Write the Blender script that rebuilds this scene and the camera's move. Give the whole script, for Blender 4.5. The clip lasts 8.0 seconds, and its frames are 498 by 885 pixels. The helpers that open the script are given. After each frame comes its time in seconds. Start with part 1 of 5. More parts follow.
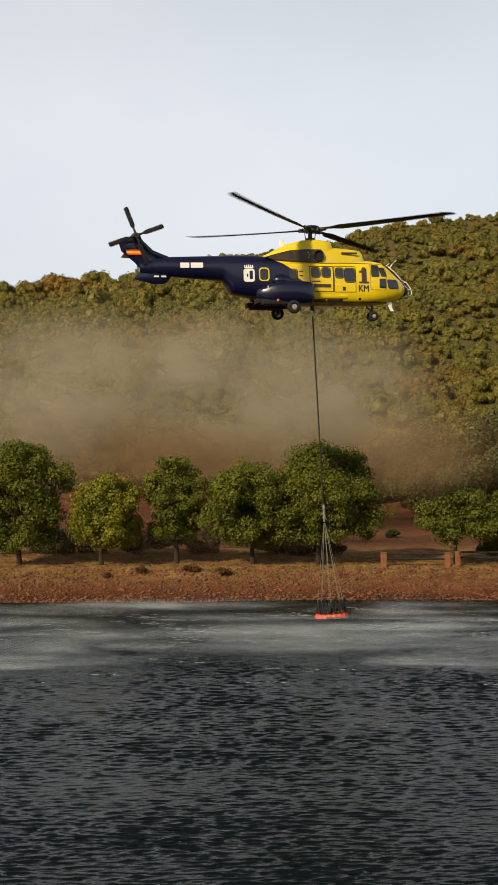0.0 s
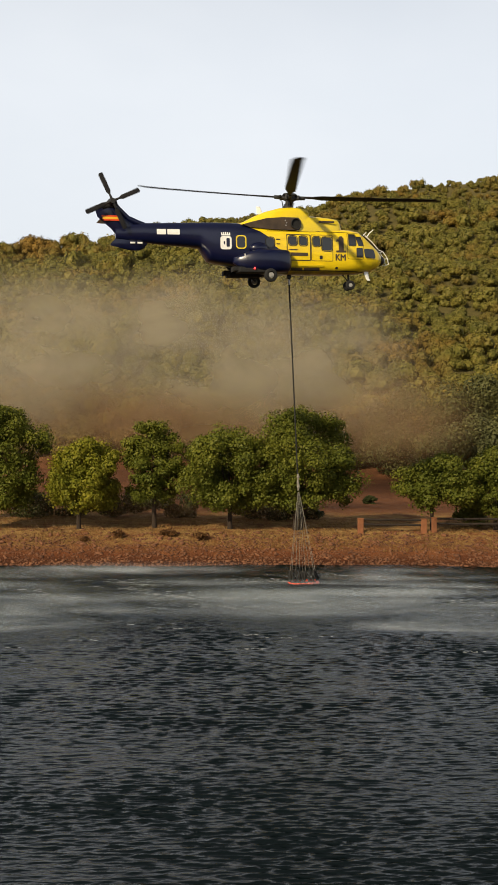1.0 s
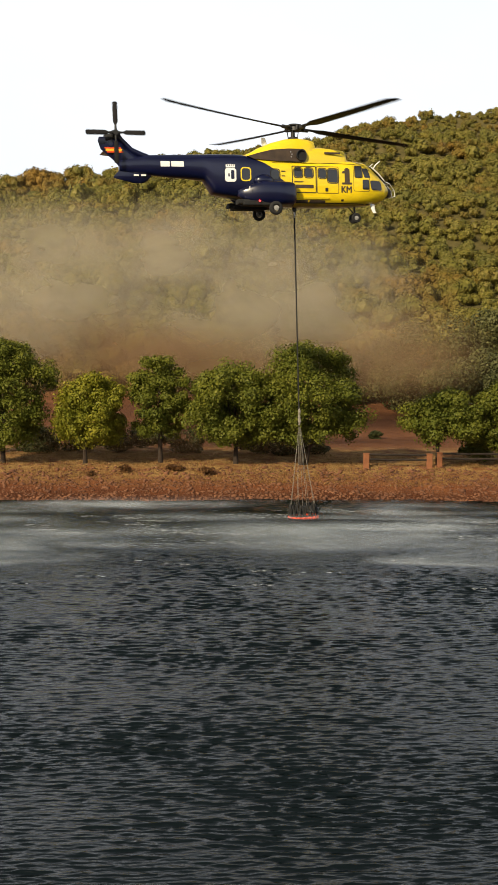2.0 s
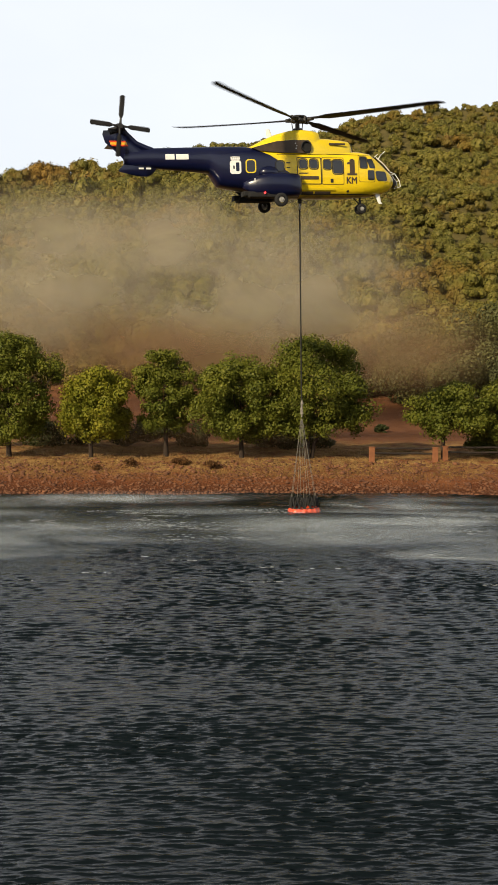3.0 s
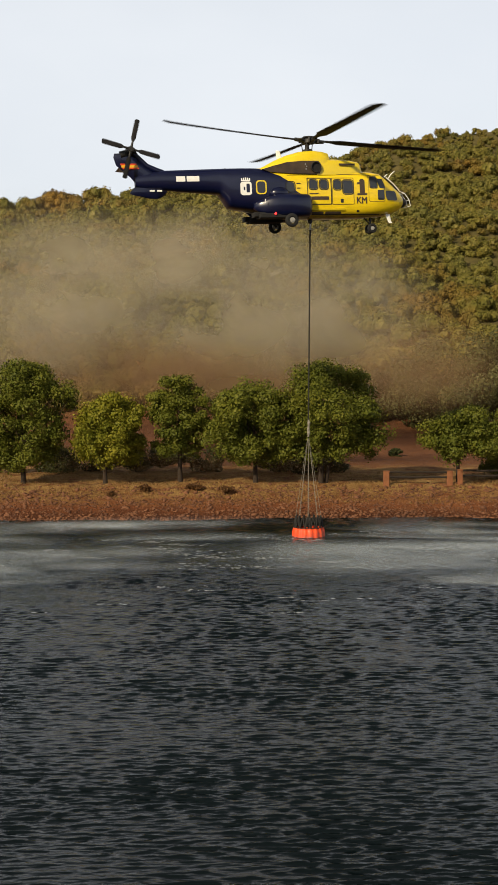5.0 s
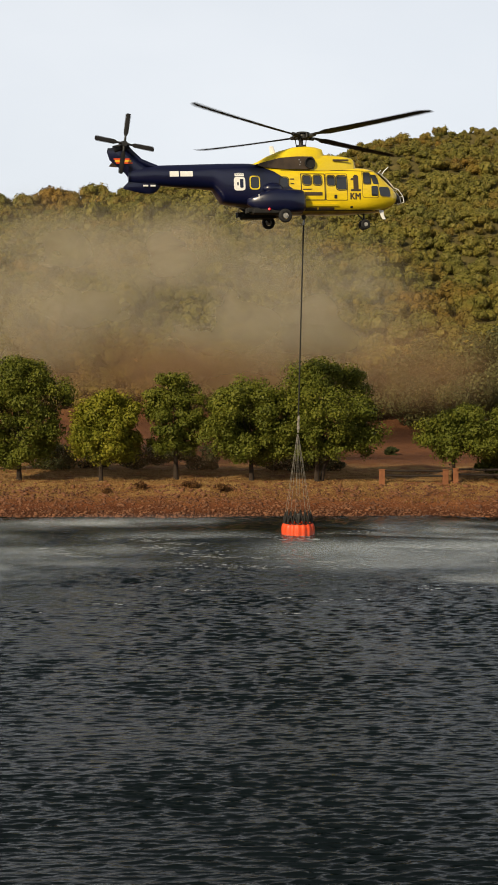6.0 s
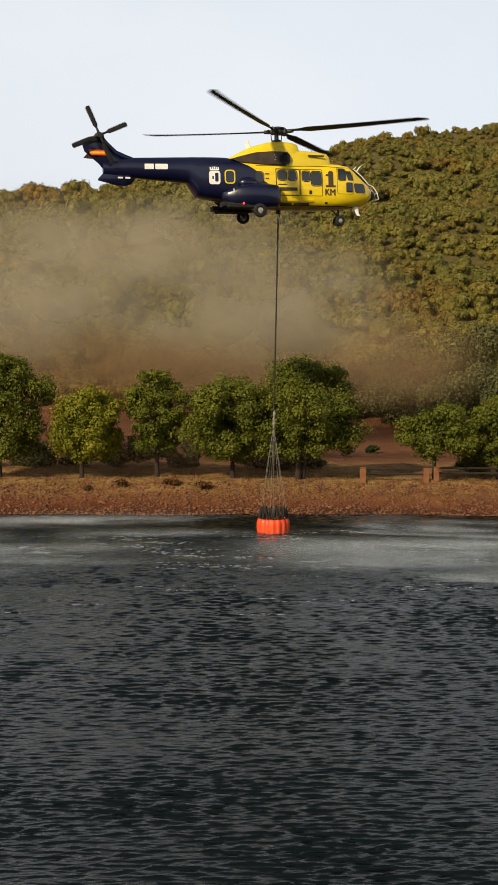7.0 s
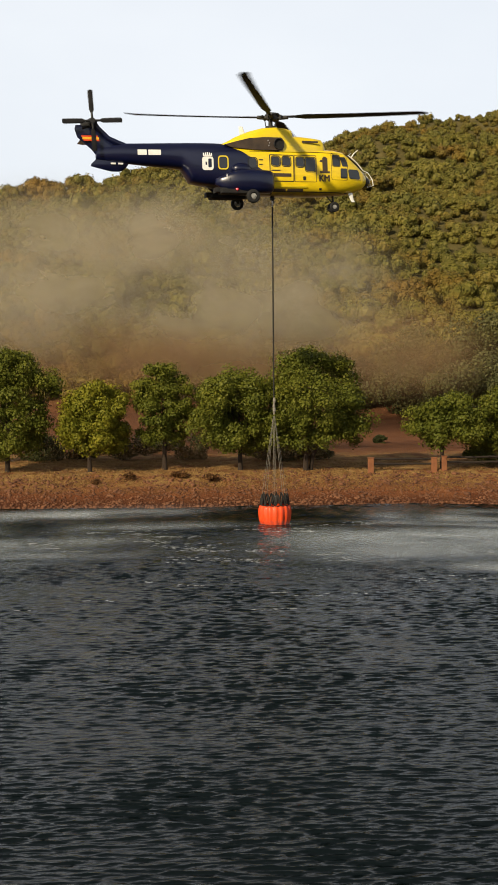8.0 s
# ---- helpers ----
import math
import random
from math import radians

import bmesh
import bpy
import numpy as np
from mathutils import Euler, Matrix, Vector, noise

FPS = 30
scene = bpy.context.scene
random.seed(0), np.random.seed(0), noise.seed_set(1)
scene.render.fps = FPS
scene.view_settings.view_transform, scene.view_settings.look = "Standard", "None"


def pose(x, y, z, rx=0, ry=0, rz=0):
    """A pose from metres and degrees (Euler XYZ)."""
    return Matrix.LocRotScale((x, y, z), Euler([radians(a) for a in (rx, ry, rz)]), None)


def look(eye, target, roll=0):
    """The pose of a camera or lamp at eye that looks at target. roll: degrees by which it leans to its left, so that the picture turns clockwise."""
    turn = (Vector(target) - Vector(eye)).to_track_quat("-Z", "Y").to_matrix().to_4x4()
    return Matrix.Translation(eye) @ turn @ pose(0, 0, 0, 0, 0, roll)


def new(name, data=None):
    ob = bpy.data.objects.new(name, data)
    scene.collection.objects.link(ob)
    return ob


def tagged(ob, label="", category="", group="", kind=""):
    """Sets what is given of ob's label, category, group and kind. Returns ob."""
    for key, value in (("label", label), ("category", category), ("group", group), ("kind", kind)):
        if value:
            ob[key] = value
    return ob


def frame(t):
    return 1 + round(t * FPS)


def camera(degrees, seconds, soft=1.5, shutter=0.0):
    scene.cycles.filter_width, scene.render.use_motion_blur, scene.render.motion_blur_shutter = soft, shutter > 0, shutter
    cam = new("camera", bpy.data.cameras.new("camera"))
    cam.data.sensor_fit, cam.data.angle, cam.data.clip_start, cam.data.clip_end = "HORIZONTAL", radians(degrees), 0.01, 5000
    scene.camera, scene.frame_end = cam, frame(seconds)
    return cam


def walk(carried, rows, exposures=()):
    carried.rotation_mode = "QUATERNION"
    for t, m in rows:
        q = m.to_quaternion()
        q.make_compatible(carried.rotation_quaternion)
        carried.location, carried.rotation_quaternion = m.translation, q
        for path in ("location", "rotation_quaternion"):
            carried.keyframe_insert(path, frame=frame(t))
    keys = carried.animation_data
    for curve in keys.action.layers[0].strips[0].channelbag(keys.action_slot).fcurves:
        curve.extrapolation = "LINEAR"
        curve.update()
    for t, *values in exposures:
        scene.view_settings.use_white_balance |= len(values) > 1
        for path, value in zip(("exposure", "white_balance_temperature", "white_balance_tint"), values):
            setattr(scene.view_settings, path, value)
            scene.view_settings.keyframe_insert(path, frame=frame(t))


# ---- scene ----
# ---- camera ----
cam = camera(24.0, 8.0, soft=1.6, shutter=0.05)
EYE = (0.0, 0.0, 8.7)
TURNS = [
    (0.0, -0.006, 0.85, -0.009), (0.5, -0.634, 0.543, -0.221), (1.0, -1.065, -0.854, -0.528), (1.5, -1.006, -2.423, -0.635),
    (2.0, -0.775, -4.038, -0.557), (2.2, -0.68, -4.36, -0.50), (3.3, -0.40, -4.32, -0.40), (3.5, -0.356, -3.943, -0.078), (4.0, -0.157, -3.432, 0.304),
    (4.5, 0.047, -3.106, 0.174), (6.0, -0.035, -3.232, -0.273), (6.5, -0.359, -3.292, -0.48), (7.0, -0.932, -3.335, -0.574),
    (7.5, -0.854, -3.19, -0.419), (8.0, -0.621, -3.739, 0.264)]
walk(cam, [(t, pose(*EYE, 90 + pitch, roll, yaw)) for t, yaw, pitch, roll in TURNS],
     exposures=[(0.0, 0.12), (0.5, 0.14), (1.0, 0.23), (1.5, 0.29), (2.0, 0.52), (2.2, 0.52), (3.3, 0.30), (4.0, 0.20), (7.5, 0.20), (8.0, 0.30)])

# ---- world and sun ----
SUN_ELEVATION, SUN_AZIMUTH = 28.0, 216.0      # azimuth: clockwise from the way the lens looks
world = bpy.data.worlds.new("evening_sky")
scene.world = world
world.use_nodes = True
wt = world.node_tree
wt.nodes.clear()
w_out = wt.nodes.new("ShaderNodeOutputWorld")
w_bg = wt.nodes.new("ShaderNodeBackground")
w_sky = wt.nodes.new("ShaderNodeTexSky")
w_sky.sky_type = "NISHITA"
w_sky.sun_disc = False
w_sky.sun_elevation = radians(SUN_ELEVATION)
w_sky.sun_rotation = radians(SUN_AZIMUTH)
w_sky.dust_density = 4.0
w_sky.air_density = 1.0
# thin high cloud over the whole sky
w_co = wt.nodes.new("ShaderNodeTexCoord")
w_map = wt.nodes.new("ShaderNodeMapping")
w_map.inputs["Scale"].default_value = (1.0, 1.0, 2.2)
w_noise = wt.nodes.new("ShaderNodeTexNoise")
w_noise.inputs["Scale"].default_value = 3.2
w_noise.inputs["Detail"].default_value = 4.0
w_ramp = wt.nodes.new("ShaderNodeMapRange")
w_ramp.inputs["From Min"].default_value, w_ramp.inputs["From Max"].default_value = 0.3, 0.7
w_ramp.inputs["To Min"].default_value, w_ramp.inputs["To Max"].default_value = 0.80, 0.92
w_mix = wt.nodes.new("ShaderNodeMix")
w_mix.data_type = "RGBA"
wt.links.new(w_co.outputs["Generated"], w_map.inputs["Vector"])
wt.links.new(w_map.outputs["Vector"], w_noise.inputs["Vector"])
wt.links.new(w_noise.outputs["Fac"], w_ramp.inputs["Value"])
# the haze is bright low down and greyer overhead
w_sep = wt.nodes.new("ShaderNodeSeparateXYZ")
w_high = wt.nodes.new("ShaderNodeMapRange")
w_high.interpolation_type = "SMOOTHSTEP"
w_high.inputs["From Min"].default_value, w_high.inputs["From Max"].default_value = 0.26, 0.72
w_tone = wt.nodes.new("ShaderNodeMix")
w_tone.data_type = "RGBA"
w_tone.inputs["A"].default_value, w_tone.inputs["B"].default_value = (7.0, 7.28, 7.62, 1), (1.45, 1.5, 1.58, 1)
wt.links.new(w_co.outputs["Generated"], w_sep.inputs["Vector"])
wt.links.new(w_sep.outputs["Z"], w_high.inputs["Value"])
wt.links.new(w_high.outputs["Result"], w_tone.inputs["Factor"])
wt.links.new(w_tone.outputs["Result"], w_mix.inputs["B"])
wt.links.new(w_ramp.outputs["Result"], w_mix.inputs["Factor"])
wt.links.new(w_sky.outputs["Color"], w_mix.inputs["A"])
wt.links.new(w_mix.outputs["Result"], w_bg.inputs["Color"])
wt.links.new(w_bg.outputs["Background"], w_out.inputs["Surface"])
w_bg.inputs["Strength"].default_value = 0.11
sun_data = bpy.data.lights.new("sun", "SUN")
sun_data.energy, sun_data.angle, sun_data.color = 4.8, radians(1.5), (1.0, 0.84, 0.58)
sun = new("sun", sun_data)
sa, se = radians(SUN_AZIMUTH), radians(SUN_ELEVATION)
sun.matrix_world = look((0, 0, 60), (0 - math.sin(sa) * math.cos(se), 0 - math.cos(sa) * math.cos(se), 60 - math.sin(se)))

# ---- materials ----
def nodes_of(name):
    m = bpy.data.materials.new(name)
    m.use_nodes = True
    nt = m.node_tree
    return m, nt, nt.nodes["Principled BSDF"]


def rgb(c):
    return (c[0], c[1], c[2], 1.0)


def ramp(nt, fac, stops):
    r = nt.nodes.new("ShaderNodeValToRGB")
    el = r.color_ramp.elements
    while len(el) < len(stops):
        el.new(0.5)
    for e, (p, c) in zip(el, stops):
        e.position, e.color = p, rgb(c)
    nt.links.new(fac, r.inputs["Fac"])
    return r.outputs["Color"]


def noise_node(nt, scale, detail=4.0, rough=0.6, space="Object", stretch=(1, 1, 1)):
    co = nt.nodes.new("ShaderNodeTexCoord")
    mp = nt.nodes.new("ShaderNodeMapping")
    mp.inputs["Scale"].default_value = stretch
    n = nt.nodes.new("ShaderNodeTexNoise")
    n.inputs["Scale"].default_value, n.inputs["Detail"].default_value, n.inputs["Roughness"].default_value = scale, detail, rough
    nt.links.new(co.outputs[space], mp.inputs["Vector"])
    nt.links.new(mp.outputs["Vector"], n.inputs["Vector"])
    return n.outputs["Fac"]


def mix_rgb(nt, fac, a, b, kind="MIX"):
    m = nt.nodes.new("ShaderNodeMix")
    m.data_type, m.blend_type = "RGBA", kind
    for v, s in ((fac, "Factor"), (a, "A"), (b, "B")):
        if isinstance(v, (int, float)):
            m.inputs[s].default_value = v
        elif isinstance(v, tuple):
            m.inputs[s].default_value = rgb(v)
        else:
            nt.links.new(v, m.inputs[s])
    return m.outputs["Result"]


def bump(nt, bsdf, height, strength=0.3, distance=0.02):
    b = nt.nodes.new("ShaderNodeBump")
    b.inputs["Strength"].default_value, b.inputs["Distance"].default_value = strength, distance
    nt.links.new(height, b.inputs["Height"])
    nt.links.new(b.outputs["Normal"], bsdf.inputs["Normal"])


def surface(name, a, b, scale=3.0, rough=0.6, metal=0.0, fine=40.0, relief=0.15, coat=0.0, spec=0.4):
    """Two tones at one scale, grain at another, and fine relief."""
    m, nt, p = nodes_of(name)
    col = ramp(nt, noise_node(nt, scale, 5), [(0.3, a), (0.7, b)])
    grain = noise_node(nt, fine, 3)
    mid = ramp(nt, grain, [(0.25, (0.86, 0.86, 0.86)), (0.75, (1.0, 1.0, 1.0))])
    nt.links.new(mix_rgb(nt, 1.0, col, mid, "MULTIPLY"), p.inputs["Base Color"])
    p.inputs["Roughness"].default_value, p.inputs["Metallic"].default_value = rough, metal
    p.inputs["Coat Weight"].default_value, p.inputs["Coat Roughness"].default_value = coat, 0.12
    p.inputs["Specular IOR Level"].default_value = spec
    if relief:
        bump(nt, p, grain, relief, 0.01)
    return m


def foliage(name, shades, world_scale=0.25, dry=None):
    """Leaves: a shade of its own for each leaf, and slow patches over the crown."""
    m, nt, p = nodes_of(name)
    geo = nt.nodes.new("ShaderNodeNewGeometry")
    leafy = ramp(nt, geo.outputs["Random Per Island"], [(i / (len(shades) - 1), c) for i, c in enumerate(shades)])
    if dry:
        leafy = mix_rgb(nt, ramp(nt, noise_node(nt, 0.05, 5, 0.7), [(0.50, (0, 0, 0)), (0.66, (0.7, 0.7, 0.7))]), leafy, dry)
    patch = ramp(nt, noise_node(nt, world_scale, 3), [(0.30, (0.74, 0.78, 0.8)), (0.70, (1.26, 1.16, 0.95))])
    nt.links.new(mix_rgb(nt, 1.0, leafy, patch, "MULTIPLY"), p.inputs["Base Color"])
    p.inputs["Roughness"].default_value = 0.55
    p.inputs["Specular IOR Level"].default_value = 0.12
    tr = nt.nodes.new("ShaderNodeBsdfTranslucent")
    nt.links.new(mix_rgb(nt, 1.0, leafy, patch, "MULTIPLY"), tr.inputs["Color"])
    mx = nt.nodes.new("ShaderNodeMixShader")
    mx.inputs["Fac"].default_value = 0.25
    nt.links.new(p.outputs["BSDF"], mx.inputs[1])
    nt.links.new(tr.outputs["BSDF"], mx.inputs[2])
    nt.links.new(mx.outputs["Shader"], nt.nodes["Material Output"].inputs["Surface"])
    return m


def earth_material():
    """Red-brown stony soil by the water, dry straw grass, scrub soil on the hill."""
    m, nt, p = nodes_of("earth")
    co = nt.nodes.new("ShaderNodeTexCoord")
    sep = nt.nodes.new("ShaderNodeSeparateXYZ")
    nt.links.new(co.outputs["Object"], sep.inputs["Vector"])
    n1, n2 = noise_node(nt, 0.35, 6, 0.65), noise_node(nt, 6.0, 5, 0.7)
    soil = ramp(nt, n1, [(0.3, (0.105, 0.036, 0.015)), (0.5, (0.175, 0.063, 0.025)), (0.7, (0.25, 0.105, 0.042))])
    straw = ramp(nt, n2, [(0.3, (0.24, 0.145, 0.05)), (0.7, (0.40, 0.26, 0.10))])
    pick = ramp(nt, noise_node(nt, 0.9, 5, 0.7), [(0.36, (0, 0, 0)), (0.56, (1, 1, 1))])
    band = nt.nodes.new("ShaderNodeMapRange")
    band.inputs["From Min"].default_value, band.inputs["From Max"].default_value = 0.55, 1.25
    nt.links.new(sep.outputs["Z"], band.inputs["Value"])
    k = nt.nodes.new("ShaderNodeMath")
    k.operation = "MULTIPLY"
    nt.links.new(pick, k.inputs[0])
    nt.links.new(band.outputs["Result"], k.inputs[1])
    back = nt.nodes.new("ShaderNodeMapRange")
    back.inputs["From Min"].default_value, back.inputs["From Max"].default_value = 90.0, 95.0
    nt.links.new(sep.outputs["Y"], back.inputs["Value"])
    bare = ramp(nt, noise_node(nt, 0.25, 6, 0.65), [(0.3, (0.11, 0.044, 0.019)), (0.7, (0.20, 0.088, 0.038))])
    col = mix_rgb(nt, back.outputs["Result"], mix_rgb(nt, k.outputs["Value"], soil, straw), bare)
    speck = ramp(nt, noise_node(nt, 14.0, 4, 0.8), [(0.3, (0.55, 0.5, 0.48)), (0.6, (1.1, 1.05, 1.0))])
    col = mix_rgb(nt, 1.0, col, speck, "MULTIPLY")
    wet = nt.nodes.new("ShaderNodeMapRange")
    wet.inputs["From Min"].default_value, wet.inputs["From Max"].default_value = 0.10, 0.50
    wet.inputs["To Min"].default_value = 0.45
    nt.links.new(sep.outputs["Z"], wet.inputs["Value"])
    wetc = nt.nodes.new("ShaderNodeCombineColor")
    for s in ("Red", "Green", "Blue"):
        nt.links.new(wet.outputs["Result"], wetc.inputs[s])
    col = mix_rgb(nt, 1.0, col, wetc.outputs["Color"], "MULTIPLY")
    hill = nt.nodes.new("ShaderNodeMapRange")
    hill.inputs["From Min"].default_value, hill.inputs["From Max"].default_value = 4.2, 7.5
    nt.links.new(sep.outputs["Z"], hill.inputs["Value"])
    scrubby = ramp(nt, noise_node(nt, 0.3, 5, 0.7), [(0.3, (0.055, 0.05, 0.016)), (0.7, (0.13, 0.10, 0.034))])
    col = mix_rgb(nt, hill.outputs["Result"], col, scrubby)
    nt.links.new(col, p.inputs["Base Color"])
    p.inputs["Roughness"].default_value = 0.95
    p.inputs["Specular IOR Level"].default_value = 0.15
    bump(nt, p, noise_node(nt, 4.0, 7, 0.8), 1.0, 0.22)
    return m


def water_material():
    m, nt, p = nodes_of("lake_water")
    p.inputs["Base Color"].default_value = (0.002, 0.0042, 0.005, 1)
    p.inputs["Roughness"].default_value = 0.1
    p.inputs["IOR"].default_value = 1.333
    p.inputs["Specular IOR Level"].default_value = 0.5
    a = noise_node(nt, 11.0, 3, 0.55, stretch=(0.35, 1.0, 1.0))
    b = noise_node(nt, 6.0, 3, 0.5, stretch=(0.28, 1.0, 1.0))
    add = nt.nodes.new("ShaderNodeMath")
    add.operation = "MULTIPLY_ADD"
    add.inputs[1].default_value = 1.5
    nt.links.new(b, add.inputs[0])
    nt.links.new(a, add.inputs[2])
    bump(nt, p, add.outputs["Value"], 0.8, 0.02)
    return m


def veil_material(name, colour, density, scale, stretch=(1, 1, 1), low=0.35, high=0.7):
    """Airborne dust or spray: clear towards the rim of each piece, uneven inside."""
    m, nt, p = nodes_of(name)
    p.inputs["Base Color"].default_value = rgb(colour)
    p.inputs["Roughness"].default_value = 1.0
    p.inputs["Specular IOR Level"].default_value = 0.0
    co = nt.nodes.new("ShaderNodeTexCoord")
    uv = nt.nodes.new("ShaderNodeMapping")
    uv.inputs["Location"].default_value = (-1.0, 0.0, -1.0)
    uv.inputs["Scale"].default_value = (2.0, 0.0, 2.0)
    nt.links.new(co.outputs["Generated"], uv.inputs["Vector"])
    ln = nt.nodes.new("ShaderNodeVectorMath")
    ln.operation = "LENGTH"
    nt.links.new(uv.outputs["Vector"], ln.inputs[0])
    fall = nt.nodes.new("ShaderNodeMapRange")
    fall.interpolation_type = "SMOOTHERSTEP"
    fall.inputs["From Min"].default_value, fall.inputs["From Max"].default_value = 1.0, 0.0
    nt.links.new(ln.outputs["Value"], fall.inputs["Value"])
    info = nt.nodes.new("ShaderNodeObjectInfo")
    mp = nt.nodes.new("ShaderNodeMapping")
    mp.inputs["Scale"].default_value = stretch
    off = nt.nodes.new("ShaderNodeVectorMath")
    off.operation = "MULTIPLY_ADD"
    off.inputs[1].default_value = (97.0, 31.0, 57.0)
    nt.links.new(info.outputs["Random"], off.inputs[0])
    nt.links.new(co.outputs["Object"], mp.inputs["Vector"])
    nt.links.new(mp.outputs["Vector"], off.inputs[2])
    n = nt.nodes.new("ShaderNodeTexNoise")
    n.inputs["Scale"].default_value, n.inputs["Detail"].default_value, n.inputs["Roughness"].default_value = scale, 5.0, 0.55
    n.inputs["Distortion"].default_value = 0.5
    nt.links.new(off.outputs["Vector"], n.inputs["Vector"])
    cl = nt.nodes.new("ShaderNodeMapRange")
    cl.interpolation_type = "SMOOTHSTEP"
    cl.inputs["From Min"].default_value, cl.inputs["From Max"].default_value = low, high
    nt.links.new(n.outputs["Fac"], cl.inputs["Value"])
    a = nt.nodes.new("ShaderNodeMath")
    a.operation = "MULTIPLY"
    nt.links.new(cl.outputs["Result"], a.inputs[0])
    nt.links.new(fall.outputs["Result"], a.inputs[1])
    d = nt.nodes.new("ShaderNodeMath")
    d.operation = "MULTIPLY"
    d.inputs[1].default_value = density
    nt.links.new(a.outputs["Value"], d.inputs[0])
    tr = nt.nodes.new("ShaderNodeBsdfTranslucent")
    tr.inputs["Color"].default_value = rgb(colour)
    both = nt.nodes.new("ShaderNodeMixShader")
    both.inputs["Fac"].default_value = 0.45
    nt.links.new(p.outputs["BSDF"], both.inputs[1])
    nt.links.new(tr.outputs["BSDF"], both.inputs[2])
    clear = nt.nodes.new("ShaderNodeBsdfTransparent")
    veiled = nt.nodes.new("ShaderNodeMixShader")
    nt.links.new(d.outputs["Value"], veiled.inputs["Fac"])
    nt.links.new(clear.outputs["BSDF"], veiled.inputs[1])
    nt.links.new(both.outputs["Shader"], veiled.inputs[2])
    nt.links.new(veiled.outputs["Shader"], nt.nodes["Material Output"].inputs["Surface"])
    return m


EARTH = earth_material()
WATER = water_material()
BARK = surface("bark", (0.016, 0.010, 0.006), (0.038, 0.024, 0.015), 4.0, 0.95, fine=25, relief=0.6)
LEAF_GREEN = foliage("green_leaves", [(0.074, 0.090, 0.012), (0.090, 0.104, 0.014), (0.108, 0.120, 0.017), (0.138, 0.142, 0.023)], 0.35)
LEAF_YELLOW = foliage("yellowing_leaves", [(0.115, 0.125, 0.012), (0.15, 0.156, 0.014), (0.19, 0.184, 0.018), (0.23, 0.212, 0.03)], 0.35)
LEAF_SCRUB = foliage("scrub_leaves", [(0.098, 0.096, 0.020), (0.13, 0.122, 0.027), (0.16, 0.146, 0.035), (0.20, 0.174, 0.052)], 0.16, (0.21, 0.115, 0.028))
LEAF_HEDGE = foliage("hedge_leaves", [(0.02, 0.028, 0.01), (0.04, 0.05, 0.016), (0.06, 0.07, 0.025)], 0.4)
LEAF_OAK = foliage("oak_leaves", [(0.055, 0.062, 0.024), (0.085, 0.09, 0.034), (0.12, 0.12, 0.05)], 0.3)
STRAW = foliage("dry_grass", [(0.15, 0.088, 0.034), (0.22, 0.132, 0.052), (0.29, 0.182, 0.078)], 0.6)
TUSSOCK = foliage("dead_stalks", [(0.06, 0.03, 0.014), (0.11, 0.055, 0.024), (0.16, 0.085, 0.036)], 0.8)
STONE = surface("bank_stone", (0.065, 0.025, 0.012), (0.19, 0.08, 0.036), 1.3, 0.9, fine=9, relief=0.4)
YELLOW = surface("yellow_paint", (0.68, 0.50, 0.012), (0.74, 0.56, 0.016), 1.2, 0.32, fine=30, relief=0.02, coat=0.35)
NAVY = surface("navy_paint", (0.002, 0.0035, 0.021), (0.003, 0.005, 0.029), 1.2, 0.3, fine=30, relief=0.02, coat=0.35, spec=0.35)
DARK = surface("black_metal", (0.012, 0.012, 0.013), (0.03, 0.029, 0.028), 6.0, 0.55, metal=0.2, fine=60, relief=0.05)
BROWN = surface("sooty_panel", (0.035, 0.024, 0.016), (0.075, 0.05, 0.03), 2.5, 0.5, fine=40, relief=0.05)
BLADE = surface("blade_skin", (0.009, 0.009, 0.010), (0.020, 0.019, 0.020), 1.5, 0.7, fine=40, relief=0.03, spec=0.15)
METAL = surface("bare_metal", (0.35, 0.34, 0.32), (0.55, 0.54, 0.52), 6.0, 0.4, metal=0.8, fine=60, relief=0.05)
WHITE = surface("white_paint", (0.72, 0.72, 0.70), (0.8, 0.8, 0.78), 4.0, 0.45, fine=40, relief=0.02)
RIM = surface("rim_paint", (0.20, 0.20, 0.19), (0.36, 0.35, 0.33), 6.0, 0.5, fine=40, relief=0.05)
TYRE = surface("tyre_rubber", (0.006, 0.006, 0.006), (0.013, 0.013, 0.013), 8.0, 0.85, fine=60, relief=0.2)
RED = surface("red_paint", (0.62, 0.05, 0.01), (0.70, 0.07, 0.015), 4.0, 0.4, fine=40, relief=0.02)
GOLD = surface("flag_yellow", (0.78, 0.42, 0.02), (0.82, 0.46, 0.03), 4.0, 0.4, fine=40, relief=0.02)
BUCKET = surface("orange_fabric", (0.62, 0.045, 0.004), (0.74, 0.075, 0.008), 3.0, 0.55, fine=50, relief=0.25, coat=0.1)
ROPE = surface("black_rope", (0.006, 0.006, 0.005), (0.015, 0.014, 0.013), 20.0, 0.85, fine=90, relief=0.4)
CORD = surface("pale_cord", (0.13, 0.12, 0.10), (0.24, 0.22, 0.18), 20.0, 0.8, fine=90, relief=0.3)
RAIL = surface("weathered_rail", (0.012, 0.008, 0.006), (0.03, 0.02, 0.014), 3.0, 0.95, fine=30, relief=0.4)
POST = surface("orange_post", (0.15, 0.055, 0.022), (0.23, 0.088, 0.034), 3.0, 0.85, fine=30, relief=0.4)
FOAM = surface("foam_white", (0.14, 0.15, 0.155), (0.27, 0.285, 0.29), 5.0, 0.8, fine=30, relief=0.3)
